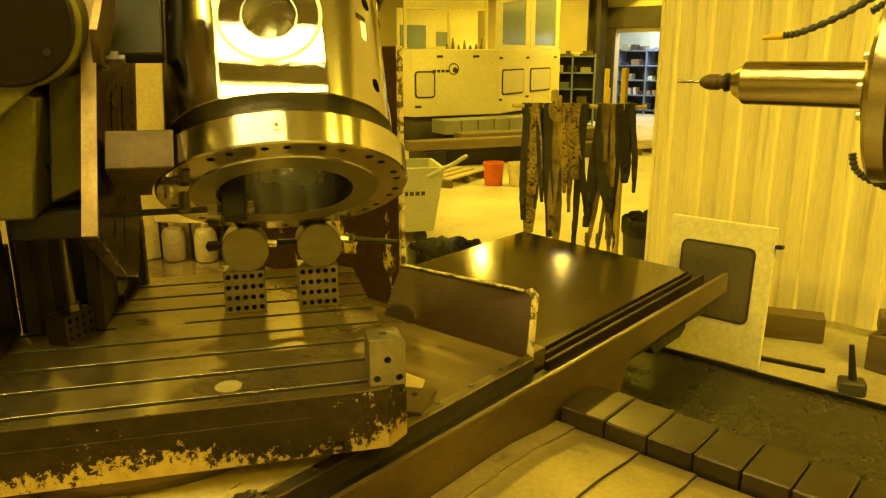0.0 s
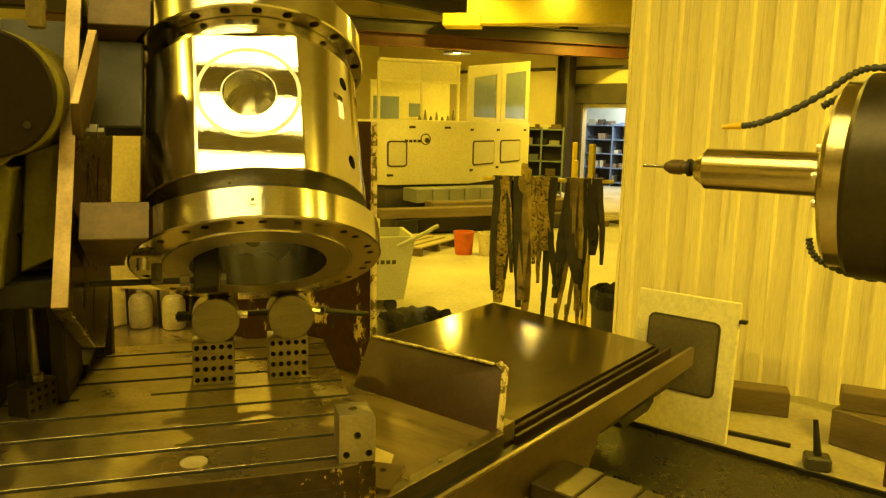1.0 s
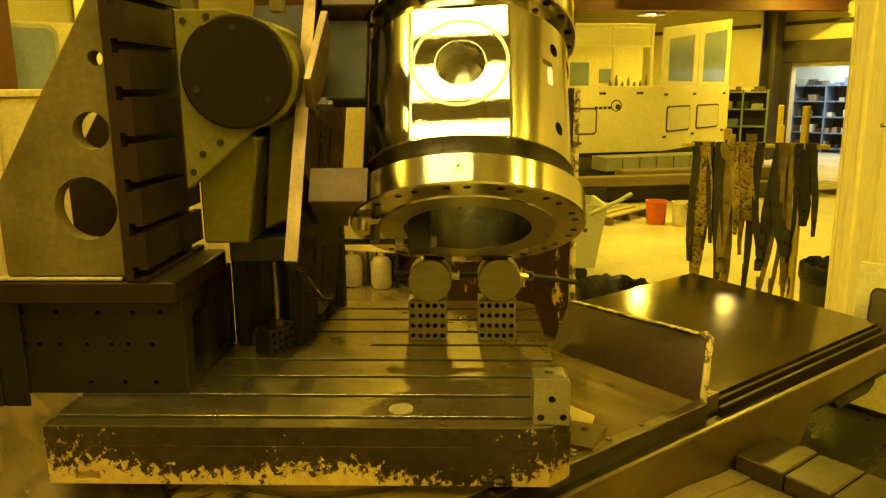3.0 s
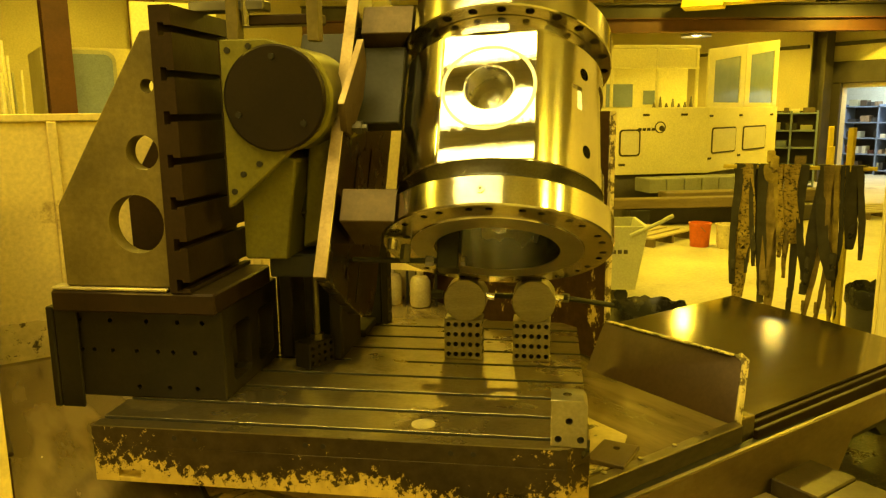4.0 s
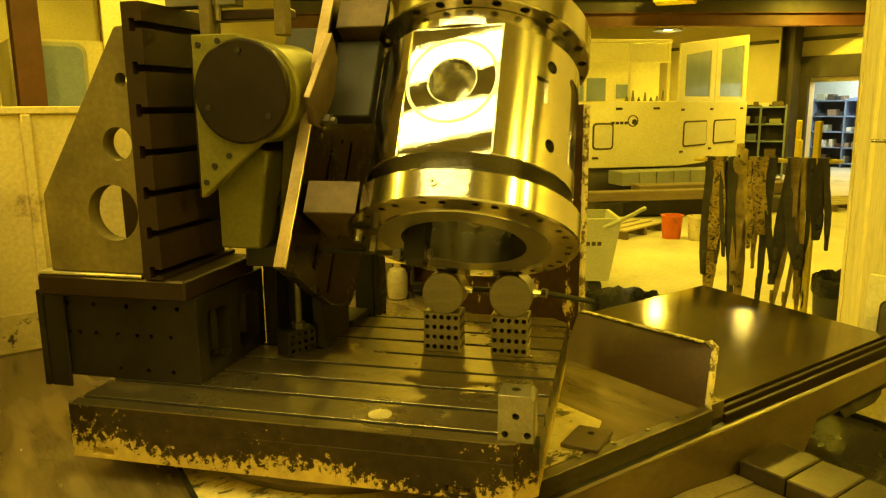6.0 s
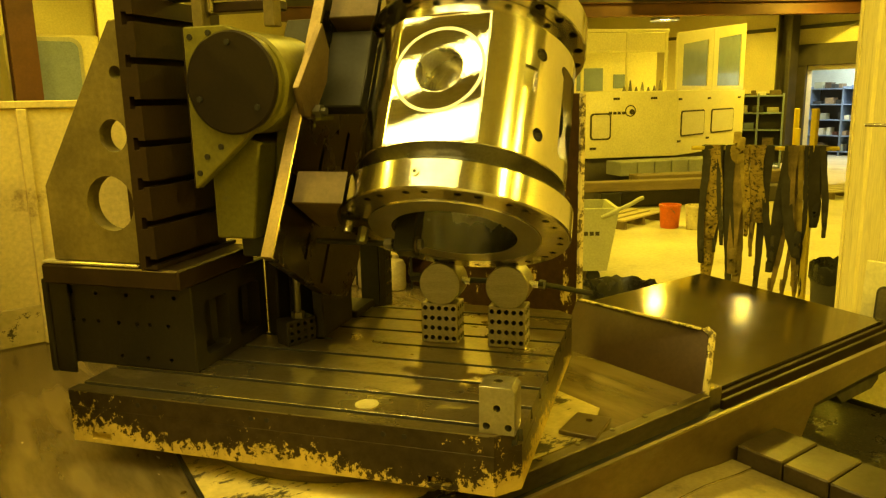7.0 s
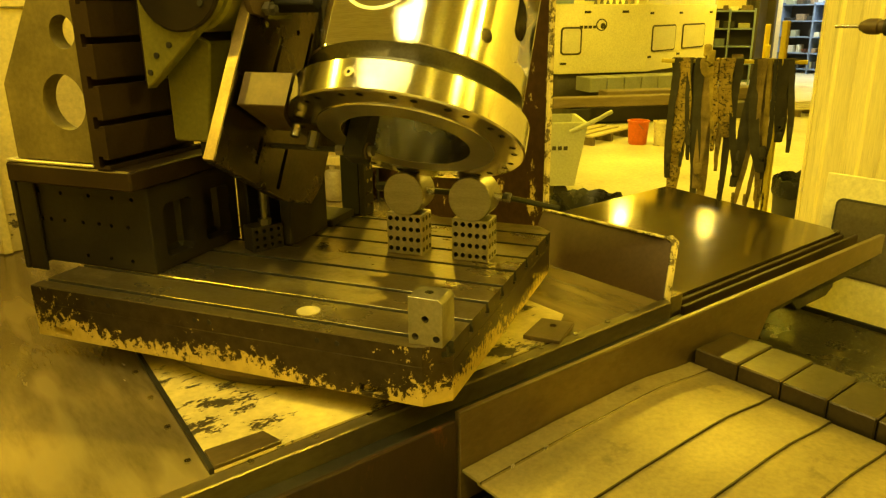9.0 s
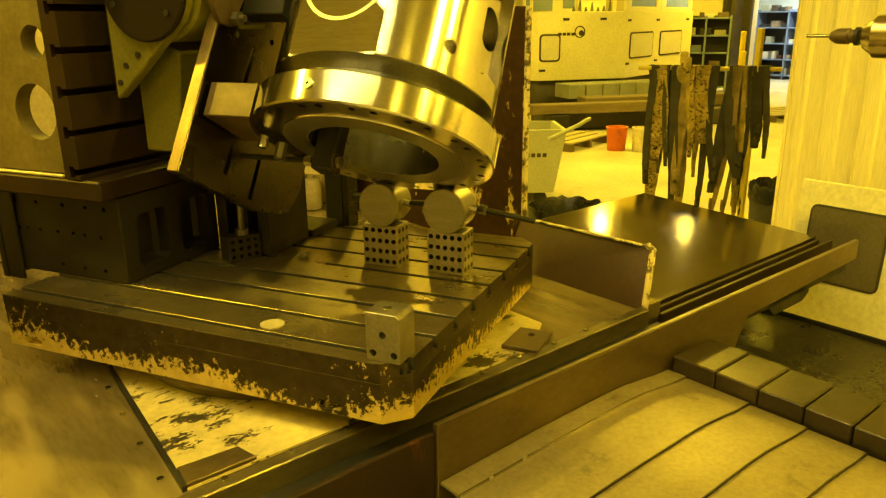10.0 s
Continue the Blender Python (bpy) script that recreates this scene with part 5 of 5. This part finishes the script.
part("cab_rail", block(0.05, L1, 0.44, 0.5, 1.065, 1.12, 0.004, m=m), M_WHITE, mill)
part("cab_rail", block(0.05, L1, 0.44, 0.5, 0.70, 0.735, 0.004, m=m), M_WHITE, mill)
part("upper_back", block(0.05, L1, 0.9, 0.94, 0.0, 0.74, 0.004, m=m), M_WHITE, mill)
part("cab_pane", block(0.10, 0.62, 0.86, 0.89, 0.02, 0.44, 0.002, m=m), M_PANE, mill, "bluish window pane")
part("cab_pane", block(0.84, 1.1, 0.86, 0.89, 0.06, 0.32, 0.002, m=m), M_PANE, mill)
for x in (0.02, L1 - 0.06, 0.9):
    part("cab_post", block(x, x + 0.05, 0.45, 0.5, 0.0, 1.06, 0.004, m=m), M_WHITE, mill)
rn = random.Random(8)
for k in range(7):
    part("tool_holder", rod((0.8 + 0.12 * k, 0.3, 0), (0.8 + 0.12 * k, 0.3, rn.uniform(0.06, 0.2)), 0.035, 10, 0.012), M_BOLT, mill, "", m)
m = on_face(MC, MR, 0, 1.712)
for x0, x1 in ((-0.06, 0.47 * L2), (0.475 * L2, 0.985 * L2)):
    t0, t1 = 1.02 + 0.36 * x0 / L2, 1.02 + 0.36 * x1 / L2
    d = prism([(x0, 0), (x1, 0), (x1, t1), (x0, t0)], 0.02, 0.06, "y", 0.004)
    d = carve(d, prism([(x0 + 0.24, 0.08), (x1 - 0.24, 0.08), (x1 - 0.24, t1 - 0.23), (x0 + 0.24, t0 - 0.19)], 0, 0.1, "y"))
    d.transform(m)
    dr = part("tall_door", d, M_WHITE, mill)
    part("pane", prism([(x0 + 0.242, 0.082), (x1 - 0.242, 0.082), (x1 - 0.242, t1 - 0.232), (x0 + 0.242, t0 - 0.192)], 0.035, 0.045, "y", m=m), M_PANE, dr, "bluish glass pane")
for k in range(7):
    part("way_block", block(-1.5 + 0.34 * k, -1.18 + 0.34 * k, -0.62, -0.1, 0.26, 0.50, 0.01, m=Matrix.Rotation(radians(-20), 4, "Z")), M_GREYBLUE, mill)
rails = thing("bed_casting", pose(8.0, 4.9, 0, 0, 0, -28), "long grey machine rails on dark blocks", "machine bed")
part("rail", block(-1.3, 0.9, -0.45, -0.2, 0.28, 0.42, 0.01), M_WOOD, rails)
part("rail", block(-0.2, 2.6, 0.25, 0.6, 0.24, 0.42, 0.01), M_WOOD, rails)
part("base", block(-1.0, 2.4, -0.15, 0.5, 0.0, 0.238, 0.02), M_DARKST, rails)
for x in (-0.9, 0.9):
    part("foot", block(x - 0.15, x + 0.15, -0.5, -0.16, 0.0, 0.27, 0.01), M_BLACK, rails)
for x, y, rz in ((6.35, 4.25, 10), (10.9, 3.6, -20)):
    pa = thing("pallet", pose(x, y, 0, 0, 0, rz), "weathered timber pallet on the floor", "pallet", "pallets")
    for k in range(5):
        part("board", block(-0.5, 0.5, -0.4 + 0.18 * k, -0.28 + 0.18 * k, 0.10, 0.122, 0.003), M_WOODL, pa)
    for yy in (-0.48, -0.03, 0.42):
        part("bearer", block(yy, yy + 0.06, -0.4, 0.44, 0, 0.098, 0.003), M_WOOD, pa)


def shelving(x, y, rz, w, h, n, cols, seed, label):
    ob = thing("shelf_unit", pose(x, y, 0, 0, 0, rz), label, "shelf", "storage shelves")
    rn = random.Random(seed)
    for c in range(cols + 1):
        u = -w / 2 + w * c / cols
        part("upright", block(u - 0.02, u + 0.02, -0.25, 0.25, 0, h, 0.003), M_SHELF, ob)
    # added back sheet, coloured dark for the shade behind the shelves
    part("back", block(-w / 2, w / 2, 0.252, 0.262, 0.05, h, 0), M_DARKST, ob)
    for k in range(n):
        z = 0.12 + (h - 0.16) * k / (n - 1)
        part("shelf", block(-w / 2 + 0.022, w / 2 - 0.022, -0.25, 0.25, z - 0.03, z, 0.003), M_SHELF, ob)
        u = -w / 2 + 0.05
        while u < w / 2 - 0.25:
            bw, bh = rn.uniform(0.08, 0.24), rn.uniform(0.07, 0.2)
            if rn.random() < 0.8:
                bx = thing("stored_box", ob.matrix_basis @ pose(u + bw / 2, -0.05, z), "small stored box on the shelf", "box", "boxes on the shelves")
                part("box", block(-bw / 2, bw / 2, -0.12, 0.12, 0, bh, 0.006), rn.choice([M_BOXES, M_BOXES, M_BOXES, M_BIN, M_BIN, M_WHITE2, M_SHELF, M_CART, M_RED]), bx)
            u += bw + rn.uniform(0.02, 0.1)


shelving(14.15, 7.02, -60, 1.0, 1.62, 5, 2, 3, "grey blue steel shelving full of small parts")
shelving(18.6, 6.4, -90, 3.4, 1.75, 5, 4, 5, "grey steel shelving in the back room")
for x, y, h in ((14.1, 6.1, 1.3), (13.9, 5.95, 0.9)):
    bo = thing("bollard", pose(x, y, 0), "yellow painted steel bollard", "bollard", "bollards")
    part("tube", rod((0, 0, 0), (0, 0, h), 0.055, 20, bevel=0.01), M_CRANE, bo)

# ---- behind the guard ----
cab = thing("booth", pose(0.35, 7.6, 0), "cream control booth with a rounded grey window", "booth")
part("shell", block(-0.5, 0.45, -0.5, 0.7, 0, 2.42, 0.02), M_PLASTER, cab)
fr = part("window_frame", prism(rounded(0.34, 0.44, 0.12), -0.52, -0.49, "y", m=pose(-0.08, 0, 1.95)), M_HOUSING, cab, "pale rounded window frame")
part("pane", prism(rounded(0.30, 0.395, 0.09), -0.528, -0.522, "y", m=pose(-0.08, 0, 1.95)), M_PANE, fr, "bluish grey pane")
lock = thing("tall_cabinet", pose(0.98, 6.6, 0, 0, 0, -12), "tall cream cabinet with two narrow windows", "cabinet")
part("body", block(-0.28, 0.6, -0.3, 0.3, 0, 2.85, 0.01), M_WHITE, lock)
for x in (-0.15, 0.08):
    part("pane", block(x, x + 0.14, -0.306, -0.302, 1.9, 2.45, 0.0), M_WHITE2, lock)
rk = thing("bar_rack", pose(-0.55, 6.2, 0), "rack of upright pipes and bars", "rack")
part("tray", block(-0.7, 0.18, -0.25, 0.25, 0, 0.1, 0.01), M_DARKST, rk)
part("top_rail", block(-0.7, 0.18, -0.28, -0.25, 1.3, 1.35, 0.004), M_DARKST, rk)
rn = random.Random(2)
for k in range(19):
    x, h = -0.66 + 0.043 * k, rn.uniform(2.05, 2.5)
    part("pipe", rod((x, rn.uniform(-0.2, 0.2), 0.1), (x + rn.uniform(-0.02, 0.02), rn.uniform(-0.2, 0.2), h), rn.uniform(0.012, 0.028), 10), rn.choice([M_WHITE2, M_WHITE2, M_HOUSING, M_PLASTER]), rk)


# ---- motion of the table and its load ----
def motions():
    for ob, m in RIDERS:
        walk(ob, [(t, Matrix.Rotation(radians(a), 4, "Z") @ m) for t, a in TURN])


motions()
